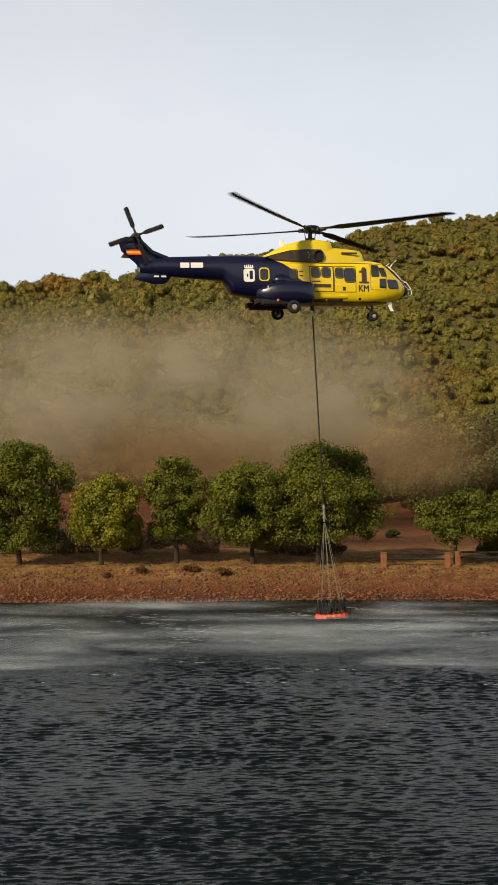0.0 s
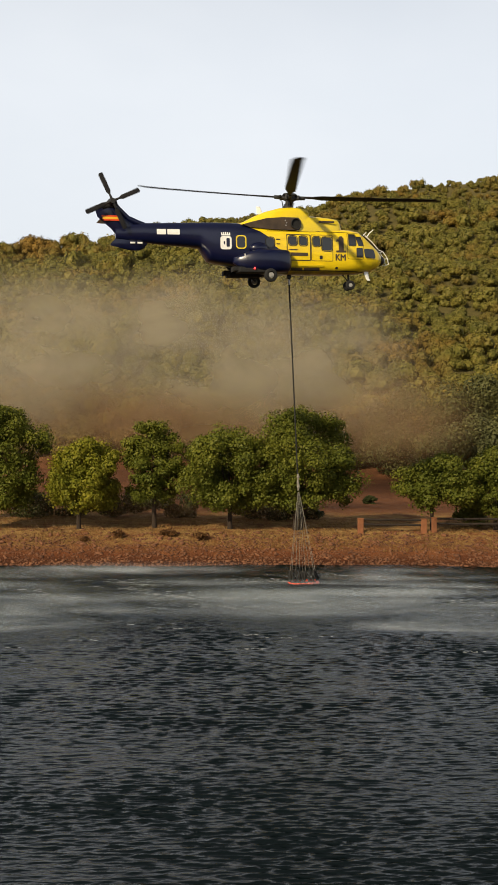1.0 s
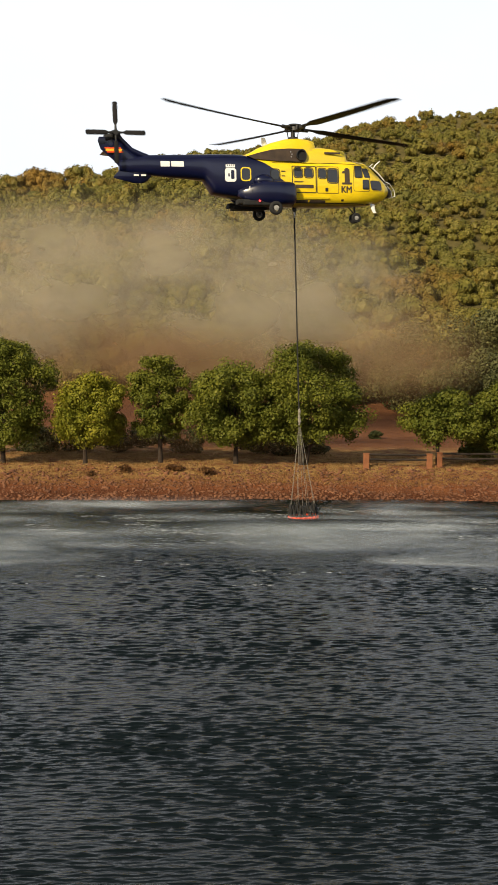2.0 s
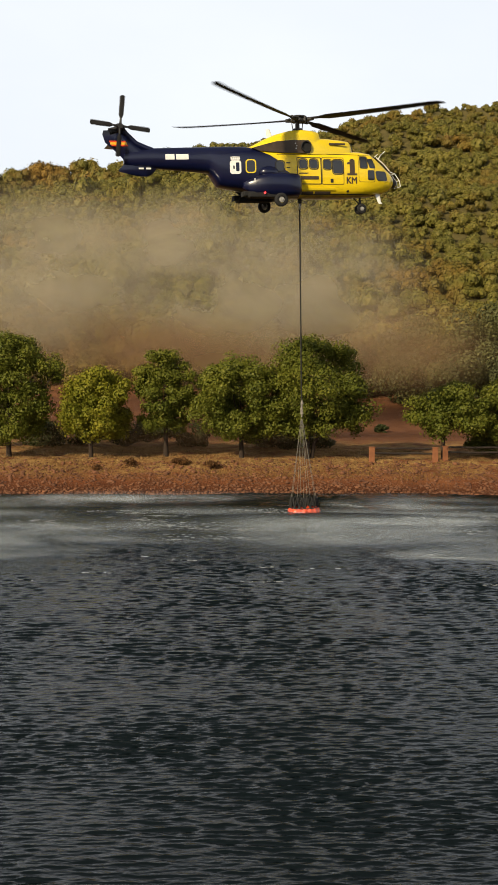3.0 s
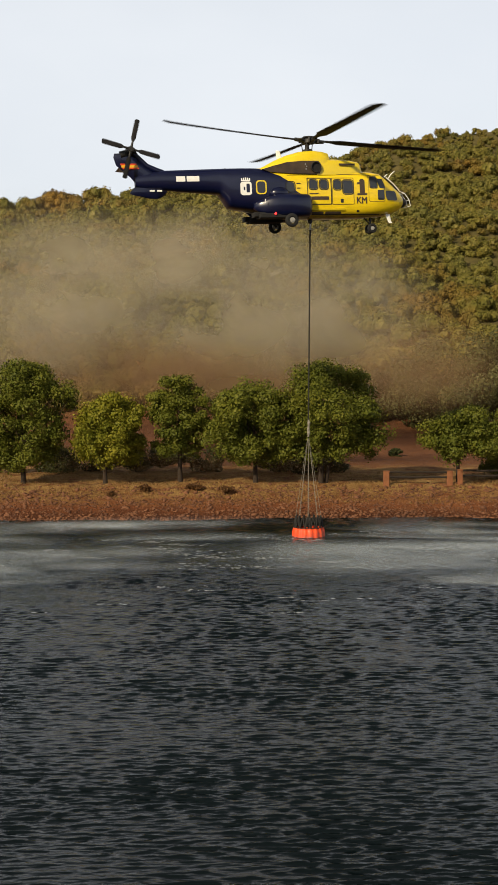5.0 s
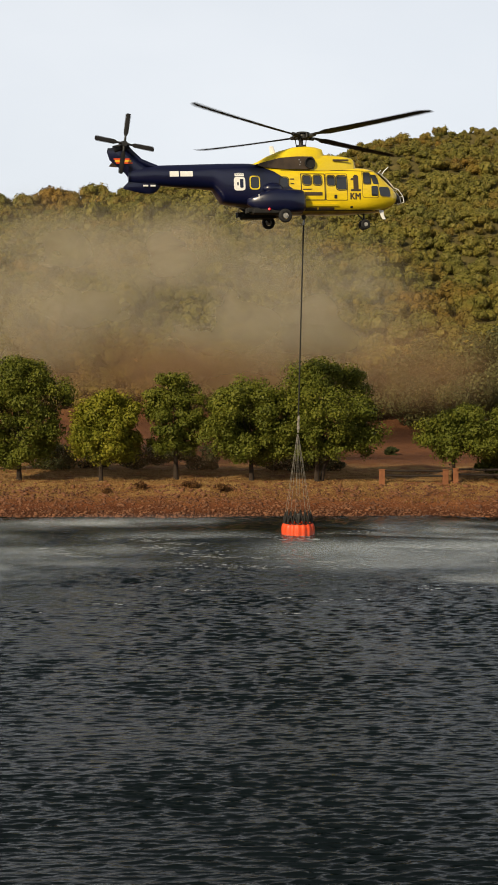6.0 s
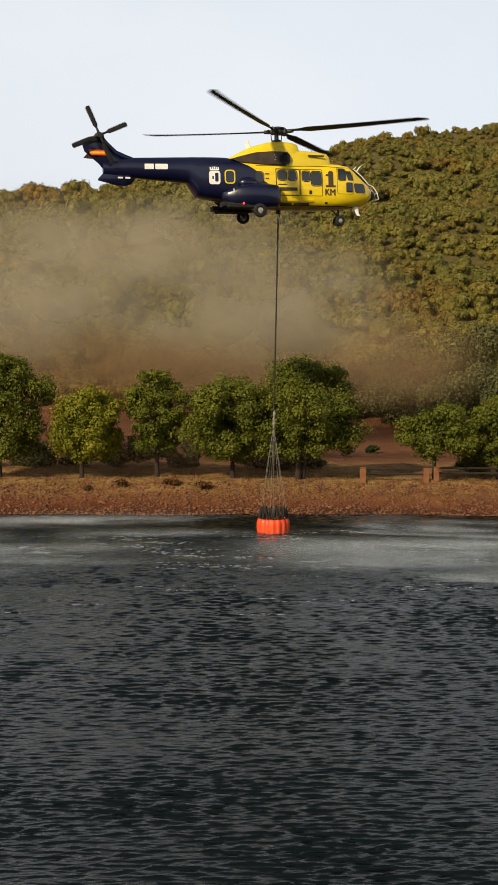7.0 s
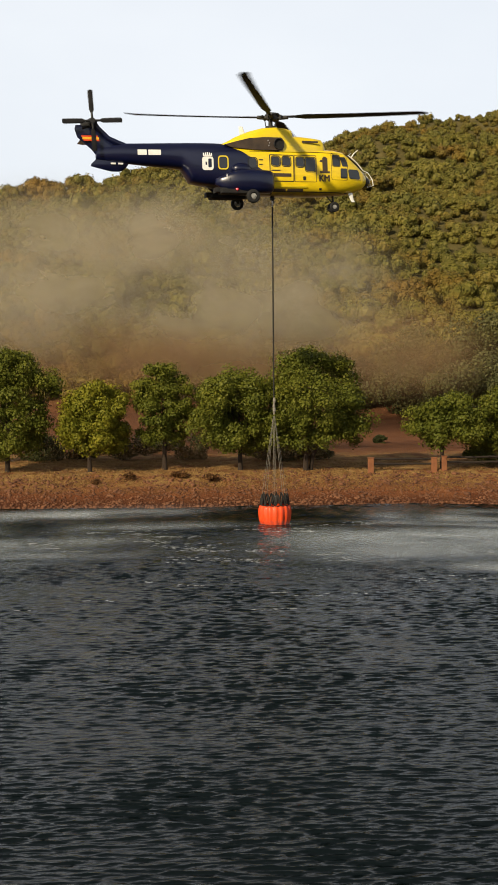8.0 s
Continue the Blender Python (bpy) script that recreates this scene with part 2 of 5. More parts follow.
# dense low dust: reddish, with the shade at the cloud's foot mixed into its colour
RED_DUST_SHADED = veil_material("red_dust_shaded", (0.20, 0.125, 0.072), 0.86, 0.09, (0.7, 1, 1.2), 0.14, 0.62)
DUST = veil_material("brown_dust", (0.33, 0.292, 0.222), 0.78, 0.085, (0.9, 1, 1.3), 0.26, 0.68)
BANK_DUST = veil_material("tan_dust", (0.40, 0.26, 0.145), 0.42, 0.09, (0.5, 1, 1.2), 0.2, 0.7)
SPRAY = veil_material("white_spray", (0.46, 0.52, 0.58), 0.47, 0.8, (0.26, 1, 1.3), 0.25, 0.78)


def glass_material():
    m, nt, p = nodes_of("tinted_glass")
    p.inputs["Base Color"].default_value = (0.02, 0.022, 0.025, 1)
    p.inputs["Roughness"].default_value = 0.04
    p.inputs["IOR"].default_value = 1.5
    bump(nt, p, noise_node(nt, 2.5, 2), 0.05, 0.02)
    return m


def lamp_material(name, colour, strength):
    m, nt, p = nodes_of(name)
    p.inputs["Base Color"].default_value = rgb(colour)
    p.inputs["Emission Color"].default_value = rgb(colour)
    p.inputs["Emission Strength"].default_value = strength
    return m


GLASS = glass_material()
RED_LAMP = lamp_material("red_lamp", (1.0, 0.03, 0.03), 3.0)


# ---- building helpers ----
def part(name, bm, material, parent=None, label="", smooth=False):
    """One mesh object from a bmesh, under its thing or part."""
    me = bpy.data.meshes.new(name)
    bm.to_mesh(me)
    bm.free()
    for m in material if isinstance(material, (list, tuple)) else [material]:
        me.materials.append(m)
    if smooth:
        for poly in me.polygons:
            poly.use_smooth = True
    ob = new(name, me)
    if parent is not None:
        ob.parent = parent
    if label:
        ob["label"] = label
    return ob


def thing(name, m, label, category, group=""):
    ob = new(name)
    ob.matrix_world = m
    return tagged(ob, label, category, group)


def quad_mesh(name, verts, quads, material, smooth=False):
    """A mesh object straight from arrays."""
    me = bpy.data.meshes.new(name)
    me.vertices.add(len(verts))
    me.vertices.foreach_set("co", np.asarray(verts, np.float32).ravel())
    me.loops.add(quads.size)
    me.loops.foreach_set("vertex_index", quads.astype(np.int32).ravel())
    me.polygons.add(len(quads))
    k = quads.shape[1]
    me.polygons.foreach_set("loop_start", np.arange(0, quads.size, k, dtype=np.int32))
    me.polygons.foreach_set("loop_total", np.full(len(quads), k, np.int32))
    me.update(calc_edges=True)
    me.materials.append(material)
    if smooth:
        me.polygons.foreach_set("use_smooth", np.ones(len(quads), bool))
    return new(name, me)


def box(bm, cx, cy, cz, sx, sy, sz, bevel=0.0, m=None):
    got = bmesh.ops.create_cube(bm, size=1.0)["verts"]
    bmesh.ops.scale(bm, verts=got, vec=(sx, sy, sz))
    if bevel:
        edges = list({e for v in got for e in v.link_edges})
        got = list({v for f in bmesh.ops.bevel(bm, geom=edges, offset=bevel, segments=2, affect="EDGES", profile=0.5)["faces"] for v in f.verts} | {v for v in got if v.is_valid})
    bmesh.ops.transform(bm, verts=got, matrix=Matrix.Translation((cx, cy, cz)) @ (m or Matrix()))
    return got


def tube(bm, a, b, r1, r2=None, sides=10, caps=True):
    a, b = Vector(a), Vector(b)
    r2 = r1 if r2 is None else r2
    d = b - a
    got = bmesh.ops.create_cone(bm, cap_ends=caps, segments=sides, radius1=r1, radius2=r2, depth=d.length)["verts"]
    bmesh.ops.transform(bm, verts=got, matrix=Matrix.Translation((a + b) / 2) @ d.to_track_quat("Z", "Y").to_matrix().to_4x4())
    return got


def path_tube(bm, pts, radii, sides=8):
    """A tapered tube along points."""
    rings = []
    for i, (p, r) in enumerate(zip(pts, radii)):
        d = (Vector(pts[min(i + 1, len(pts) - 1)]) - Vector(pts[max(i - 1, 0)])).normalized()
        q = Vector((0, 0, 1)).rotation_difference(d)
        rings.append([bm.verts.new(Vector(p) + q @ Vector((r * math.cos(k * math.tau / sides), r * math.sin(k * math.tau / sides), 0))) for k in range(sides)])
    for lo, hi in zip(rings, rings[1:]):
        for k in range(sides):
            bm.faces.new((lo[k], lo[(k + 1) % sides], hi[(k + 1) % sides], hi[k]))
    bm.faces.new(rings[0][::-1])
    bm.faces.new(rings[-1])


def loft(bm, rings, caps=True, closed=True):
    """Skin over rings of equal count; returns the faces row by row."""
    vs = [[bm.verts.new(p) for p in r] for r in rings]
    n, rows = len(rings[0]), []
    for lo, hi in zip(vs, vs[1:]):
        rows.append([bm.faces.new((lo[k], lo[(k + 1) % n], hi[(k + 1) % n], hi[k])) for k in range(n if closed else n - 1)])
    if caps:
        bm.faces.new(vs[0][::-1])
        bm.faces.new(vs[-1])
    return rows


def leaf_quads(rng, centres, size, spread=0.35, out=None, wild=0.55):
    """One small leaf clump per centre, facing more or less outwards where out is given."""
    n = len(centres)
    face = rng.normal(size=(n, 3))
    face /= np.linalg.norm(face, axis=1)[:, None]
    if out is not None:
        face = out + wild * face
        face /= np.linalg.norm(face, axis=1)[:, None] + 1e-9
    a = np.cross(face, rng.normal(size=(n, 3)))
    a /= np.linalg.norm(a, axis=1)[:, None] + 1e-9
    b = np.cross(face, a)
    b /= np.linalg.norm(b, axis=1)[:, None] + 1e-9
    s = size * rng.uniform(1 - spread, 1 + spread, (n, 1))
    a, b = a * s * 0.5, b * s * 0.34
    v = np.stack([centres - a, centres - b * 0.9 + a * 0.1, centres + a, centres + b * 1.1 - a * 0.15], 1).reshape(-1, 3)
    return v, np.arange(4 * n).reshape(n, 4)


def leaf_tris(rng, centres, size, **more):
    """The same, with three-cornered leaves."""
    v = leaf_quads(rng, centres, size, **more)[0].reshape(-1, 4, 3)
    mid = v.mean(1)
    a, b = v[:, 2] - mid, (v[:, 3] - v[:, 1]) * 0.62
    v = np.stack([mid + a, mid - a * 0.6 - b, mid - a * 0.5 + b], 1).reshape(-1, 3)
    return v, np.arange(len(v)).reshape(-1, 3)


def lobes(rng, n, count, radii, shell=0.55):
    """Points spread over the outer part of several rounded lobes that make up a crown."""
    rx, ry, rz = radii
    mid = rng.normal(size=(count, 3))
    mid /= np.linalg.norm(mid, axis=1)[:, None]
    mid *= rng.uniform(0.25, 0.72, (count, 1))
    size = rng.uniform(0.28, 0.5, count)
    k = rng.integers(0, count, n)
    d = rng.normal(size=(n, 3))
    d /= np.linalg.norm(d, axis=1)[:, None]
    r = rng.uniform(shell, 1.0, (n, 1)) ** 0.7
    return (mid[k] + d * r * size[k][:, None]) * np.array([[rx, ry, rz]]), d


# ---- the land ----
def crest_height(x):
    return float(np.interp(x, [-160, -68, -44, -14, 9, 24, 31, 40, 53, 68, 160], [45, 53.4, 56.0, 62.2, 66.8, 69.2, 72.0, 73.8, 74.2, 74.6, 82]))


def land_z(x, y):
    shore = 72.6 + 0.035 * x + 0.5 * math.sin(x * 0.21) + 0.25 * math.sin(x * 0.63 + 1.0)
    d = y - shore
    if d < 6.2:
        z = max(-3.0, d * 0.245) if d < 0 else 1.56 * (d / 6.2) ** 0.9
    elif y < 132:
        z = 1.56 + (y - shore - 6.2) * 0.012 + max(0.0, (y - 104) / 28) ** 1.6 * 2.2
    else:
        base = 1.56 + (132 - shore - 6.2) * 0.012 + 2.2
        s = (y - 132) / 190
        top = crest_height(x * 320 / max(y, 132))
        z = base + (top - base) * (s ** 1.05 if s < 1 else 1 - (s - 1) * 0.9)
        k = min(1.0, (y - 132) / 40)
        z += k * (3.0 * noise.noise((x / 38, y / 38, 0.3)) + 1.0 * noise.noise((x / 13, y / 13, 4.0)))
    if d > -1:
        z += 0.09 * noise.noise((x / 1.7, y / 1.1, 1.0)) * min(1.0, (d + 1) / 2) + 0.05 * noise.noise((x / 0.5, y / 0.4, 7.0)) * min(1.0, (d + 1) / 2)
    return z


def ground_sheet():
    xs = np.concatenate([np.linspace(-1500, -160, 10), np.linspace(-150, -42, 28), np.linspace(-41, -24.2, 30), np.linspace(-24, 24, 241), np.linspace(24.2, 41, 30), np.linspace(42, 150, 28), np.linspace(160, 1500, 10)])
    ys = np.concatenate([[-1500, -600, -200, -150, -100, -60], np.linspace(-40, 66, 12), np.linspace(67, 82, 80), np.linspace(82.4, 132, 70), np.linspace(134, 345, 80), [380, 450, 600, 1500]])
    verts = []
    for y in ys:
        for x in xs:
            if y < 60:
                near = max(0.0, min(1.0, (12 - y) / 8))
                far = max(0.0, min(1.0, (abs(x) - 90) / 40))
                z = -3.0 + (near if y > -200 else 1) * 10.0 + far * 6 + max(0.0, min(1.0, (-50 - y) / 150)) * 42
            else:
                z = land_z(x, y) if y <= 345 else 30.0 - (y - 345) * 0.03
                if y > 345:
                    z = max(-2.0, crest_height(x) * max(0.0, 1 - (y - 320) / 200))
            verts.append((x, y, z))
    nx = len(xs)
    i = np.arange(len(ys) - 1)[:, None] * nx + np.arange(nx - 1)[None, :]
    quads = np.stack([i, i + 1, i + nx + 1, i + nx], -1).reshape(-1, 4)
    ob = quad_mesh("ground", np.array(verts), quads, EARTH, True)
    return tagged(ob, "red-brown stony lake bank rising to a scrub-covered hill", "ground", kind="structure")


def lake():
    """Short wind waves with steep fronts, running towards the near shore out of the helicopter's downwash."""
    rng = np.random.default_rng(5)
    us = np.concatenate([np.linspace(-6.0, -1.06, 10), np.linspace(-1.05, 1.05, 210), np.linspace(1.06, 6.0, 10)])
    ys = np.concatenate([[2.0, 8.0, 14.0], 18.5 * np.exp(np.linspace(0, math.log(86 / 18.5), 1250))])
    U, Y = np.meshgrid(us, ys)
    X = U * (Y * 0.24 + 2.2)
    Z = np.zeros_like(X)
    push, calm = np.zeros_like(X), (np.abs(U) < 1.05) * np.clip((Y - 18) / 1.0, 0, 1)
    # long gust streaks over the lake
    gust = np.ones_like(X)
    for _ in range(7):
        gust += 0.09 * np.sin(X * rng.normal(0, 0.35) + Y * rng.normal(0, 0.6) + rng.uniform(0, 6))
    gust = np.clip(gust, 0.45, 1.6)
    for k in range(90):
        wl = 0.125 * 3.4 ** rng.random() if k < 60 else 0.09 * 1.5 ** rng.random()
        ang = rng.normal(-0.08, 0.25)
        kx, ky = math.sin(ang) * math.tau / wl, math.cos(ang) * math.tau / wl
        local = 0.72 + 0.42 * np.sin(X * rng.uniform(0.2, 1.1) + rng.uniform(0, 6)) * np.sin(Y * rng.uniform(0.2, 1.1) + rng.uniform(0, 6))
        phase = kx * X + ky * Y + rng.uniform(0, math.tau)
        high = (0.064 if k < 60 else 0.05) * wl / math.tau * local * gust
        Z += high * np.sin(phase)
        push += high * np.cos(phase)
    Z *= calm
    # crests pinch together and lean the way they run
    Y = Y + (1.0 * push - 0.6 * Z) * calm
    nx = len(us)
    i = np.arange(len(ys) - 1)[:, None] * nx + np.arange(nx - 1)[None, :]
    quads = np.stack([i, i + 1, i + nx + 1, i + nx], -1).reshape(-1, 4)
    ob = quad_mesh("water", np.stack([X, Y, Z], -1).reshape(-1, 3), quads, WATER, True)
    return tagged(ob, "dark wind-ruffled lake water", "water", kind="structure")


def foam_flecks():
    """Torn white crests where the downwash beats the water, in arcs round the bucket and in loose rows nearer."""
    rng = np.random.default_rng(15)
    vs = []
    for k in range(900):
        if k < 260:
            a, r = rng.uniform(0, math.tau), rng.choice([3.4, 4.6, 6.2]) + rng.normal(0, 0.25)
            if noise.noise((a * 1.6, r / 2, 5.0)) < 0.02:
                continue
            x, y = 1.6 + 1.9 * r * math.cos(a), 62 + 0.95 * r * math.sin(a)
        else:
            x, y = rng.uniform(-19, 19), 45 + 24 * rng.random() ** 0.8
            if noise.noise((x / 5, y / 2.0, 2.0)) < 0.22:
                continue
        for i in range(rng.integers(2, 9)):
            u, w = rng.normal(0, 0.30), rng.normal(0, 0.07)
            half, deep = 0.015 + 0.13 * rng.random() ** 2.2, rng.uniform(0.003, 0.012)
            z = 0.035 + rng.uniform(-0.01, 0.025)
            vs.append([(x + u - half, y + w - deep * 0.4, z), (x + u + half * 0.6, y + w - deep, z), (x + u + half, y + w + deep * 0.6, z + 0.01), (x + u - half * 0.5, y + w + deep, z + 0.01)])
    v = np.array(vs).reshape(-1, 3)
    ob = quad_mesh("foam", v, np.arange(len(v)).reshape(-1, 4), FOAM)
    return tagged(ob, "torn white foam flecks on the ruffled water", "foam", kind="stuff")


ground_sheet()
WATER_SHEET = lake()
FOAM_FLECKS = foam_flecks()


# ---- scrub on the hill ----
def hillside_scrub():
    rng = np.random.default_rng(11)
    bm = bmesh.new()
    bmesh.ops.create_icosphere(bm, subdivisions=1, radius=1.0)
    bm.verts.ensure_lookup_table()
    knob = np.array([[bm.verts[w.index].co[:] for w in f.verts] for f in bm.faces]).reshape(-1, 3)
    bm.free()

    def bush(count, leaves, size):
        """Rounded lobes of dense twigs under a skin of small leaves."""
        mid = rng.normal(size=(count, 3))
        mid /= np.linalg.norm(mid, axis=1)[:, None]
        mid *= rng.uniform(0.2, 0.66, (count, 1))
        mid[:, 2] = np.abs(mid[:, 2]) * 0.9 - 0.1
        r = rng.uniform(0.28, 0.5, count)
        k = rng.integers(0, count, leaves)
        d = rng.normal(size=(leaves, 3))
        d[:, 2] += 0.35
        d /= np.linalg.norm(d, axis=1)[:, None]
        c = mid[k] + d * r[k][:, None] * rng.uniform(0.8, 1.12, (leaves, 1))
        skin = leaf_tris(rng, c, size, spread=0.5, out=d, wild=0.4)[0]
        core = np.concatenate([knob * r[q] * 0.78 + mid[q] for q in range(count)])
        return np.concatenate([skin, core])

    kinds = [bush(6, 330, 0.18) for _ in range(7)]
    fine = [bush(7, 620, 0.135) for _ in range(5)]
    out = []
    y = 134.0
    while y < 336:
        row = 3.2 + (y - 134) * 0.005
        half = y * 0.25 + 6
        x = -half + rng.uniform(0, row)
        while x < half:
            # smaller, closer crowns on the open side of the hill
            small = 0.82 if x > 0 else 1.0
            px, py = x + rng.normal(0, 0.8), y + rng.normal(0, 0.8)
            patch = noise.noise((px / 22, py / 30, 9.0))
            if rng.random() < 1.05 + 0.2 * patch:
                s = rng.uniform(1.6, 3.0) * small * (1 + 0.35 * patch) * (1.4 if rng.random() < 0.12 else 1)
                if y > 290:
                    s *= rng.uniform(0.5, 0.85) if px > 0 else rng.uniform(0.55, 1.0)
                a = rng.uniform(0, math.tau)
                v = (fine[rng.integers(0, 5)] if y < 150 or (px > 2 and y < 205) else kinds[rng.integers(0, 7)]) * np.array([s * rng.uniform(0.9, 1.2), s * rng.uniform(0.9, 1.2), s * rng.uniform(0.8, 1.25)])
                ca, sa_ = math.cos(a), math.sin(a)
                v = v @ np.array([[ca, sa_, 0], [-sa_, ca, 0], [0, 0, 1]])
                out.append(v + np.array([px, py, land_z(px, py) + 0.45 * s]))
            x += row * small * rng.uniform(0.7, 1.25)
        y += row * (0.76 if y < 288 else 0.6)
    for px, py, s in ((-66.5, 318, 3.0), (-55.5, 316, 3.4), (-52.5, 317, 4.2), (-49.5, 319, 3.8), (-46.5, 317, 3.0), (-42.2, 318, 3.6), (-40.6, 318, 4.3)):
        for turn in range(3):
            v = fine[(int(-px) + turn) % 5] * np.array([s, s, s * rng.uniform(0.95, 1.2)]) * (1 - 0.16 * turn)
            out.append(v + np.array([px + 0.25 * s * (turn - 1), py, land_z(px, py) + (0.8 - 0.1 * turn) * s]))
    v = np.concatenate(out)
    ob = quad_mesh("hillside_scrub", v, np.arange(len(v)).reshape(-1, 3), LEAF_SCRUB)
    return tagged(ob, "olive-brown oak scrub covering the hillside", "scrub", kind="stuff")


hillside_scrub()


# ---- the helicopter ----
# stations of the hull: x, underside, roof, half width
HULL = [(5.46, 0.86, 1.14, 0.20), (5.36, 0.70, 1.30, 0.36), (5.10, 0.48, 1.58, 0.56), (4.70, 0.32, 1.95, 0.72), (4.30, 0.23, 2.28, 0.82),
        (3.95, 0.18, 2.50, 0.88), (3.40, 0.14, 2.58, 0.92), (2.60, 0.10, 2.60, 0.93), (1.20, 0.08, 2.60, 0.93), (0.0, 0.08, 2.62, 0.93),
        (-1.4, 0.12, 2.70, 0.93), (-2.6, 0.22, 2.78, 0.92), (-3.4, 0.50, 2.80, 0.87), (-4.2, 0.62, 2.80, 0.78), (-4.62, 0.72, 2.80, 0.71),
        (-4.85, 1.05, 2.80, 0.66), (-5.10, 1.42, 2.79, 0.60), (-5.8, 1.49, 2.78, 0.52), (-7.0, 1.57, 2.74, 0.41), (-8.2, 1.68, 2.70, 0.30),
        (-9.0, 1.74, 2.58, 0.22), (-9.6, 1.86, 2.42, 0.14)]
HX = np.array([h[0] for h in HULL][::-1])
HB, HT, HW = (np.array([h[k] for h in HULL][::-1]) for k in (1, 2, 3))


def hull_side(x, z):
    """Half width of the hull at a place on its flank."""
    zb, zt, w = np.interp(x, HX, HB), np.interp(x, HX, HT), np.interp(x, HX, HW)
    e = np.interp(x, [-6, -4, 3, 4.6], [2.2, 3.6, 3.6, 2.4])
    u = min(0.97, abs((z - (zb + zt) / 2) / max(1e-3, (zt - zb) / 2)))
    return float(w * (1 - u ** e) ** (1 / e))


def hull_ring(x, n=40):
    zb, zt, w = np.interp(x, HX, HB), np.interp(x, HX, HT), np.interp(x, HX, HW)
    e = np.interp(x, [-6, -4, 3, 4.6], [2.2, 3.6, 3.6, 2.4])
    out = []
    for k in range(n):
        a = math.tau * k / n
        c, s = math.cos(a), math.sin(a)
        out.append((x, w * math.copysign(abs(c) ** (2 / e), c), (zb + zt) / 2 + (zt - zb) / 2 * math.copysign(abs(s) ** (2 / e), s)))
    return out


def livery_material():
    """Yellow forebody and navy afterbody, parted by a swept curve; dirt and painted-in shade on the belly, and rivet
    rows.
    """
    m, nt, p = nodes_of("two_tone_livery")
    co = nt.nodes.new("ShaderNodeTexCoord")
    sep = nt.nodes.new("ShaderNodeSeparateXYZ")
    nt.links.new(co.outputs["Object"], sep.inputs["Vector"])
    zn = nt.nodes.new("ShaderNodeMath")
    zn.operation = "DIVIDE"
    zn.inputs[1].default_value = 3.0
    nt.links.new(sep.outputs["Z"], zn.inputs[0])
    edge = ramp(nt, zn.outputs["Value"], [(z / 3.0, ((x + 3.4) / 3.4,) * 3) for z, x in
                                          ((0.0, -0.2), (1.1, -0.42), (1.5, -1.05), (2.0, -1.42), (2.3, -1.9), (2.55, -2.55), (2.8, -3.2))])
    xn = nt.nodes.new("ShaderNodeMath")
    xn.operation = "MULTIPLY_ADD"
    xn.inputs[1].default_value, xn.inputs[2].default_value = 1 / 3.4, 1.0
    nt.links.new(sep.outputs["X"], xn.inputs[0])
    fore = nt.nodes.new("ShaderNodeMath")
    fore.operation = "GREATER_THAN"
    nt.links.new(xn.outputs["Value"], fore.inputs[0])
    nt.links.new(edge, fore.inputs[1])
    col = mix_rgb(nt, fore.outputs["Value"], (0.003, 0.0045, 0.027), (0.76, 0.545, 0.008))
    grime = ramp(nt, noise_node(nt, 2.2, 6, 0.7, stretch=(0.5, 1, 1.6)), [(0.3, (0.80, 0.78, 0.74)), (0.6, (1, 1, 1))])
    col = mix_rgb(nt, 1.0, col, grime, "MULTIPLY")
    # belly browned by height: patchy dirt, with the underside's shade put into the colour
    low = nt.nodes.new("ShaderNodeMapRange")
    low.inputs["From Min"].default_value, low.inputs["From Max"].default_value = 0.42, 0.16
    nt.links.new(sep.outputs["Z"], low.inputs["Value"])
    dirt_shade = nt.nodes.new("ShaderNodeMath")
    dirt_shade.operation = "MULTIPLY"
    nt.links.new(low.outputs["Result"], dirt_shade.inputs[0])
    nt.links.new(ramp(nt, noise_node(nt, 1.5, 5, 0.7), [(0.3, (0.25,) * 3), (0.7, (1.0,) * 3)]), dirt_shade.inputs[1])
    col = mix_rgb(nt, dirt_shade.outputs["Value"], col, (0.10, 0.055, 0.022))
    nt.links.new(col, p.inputs["Base Color"])
    p.inputs["Roughness"].default_value = 0.3
    p.inputs["Coat Weight"].default_value, p.inputs["Coat Roughness"].default_value = 0.4, 0.1
    p.inputs["Specular IOR Level"].default_value = 0.35
    bump(nt, p, noise_node(nt, 1.4, 2), 0.06, 0.03)
    return m


LIVERY = livery_material()


def sharpen(ob, degrees=38):
    for poly in ob.data.polygons:
        poly.use_smooth = True
    ob.data.set_sharp_from_angle(angle=radians(degrees))
    return ob


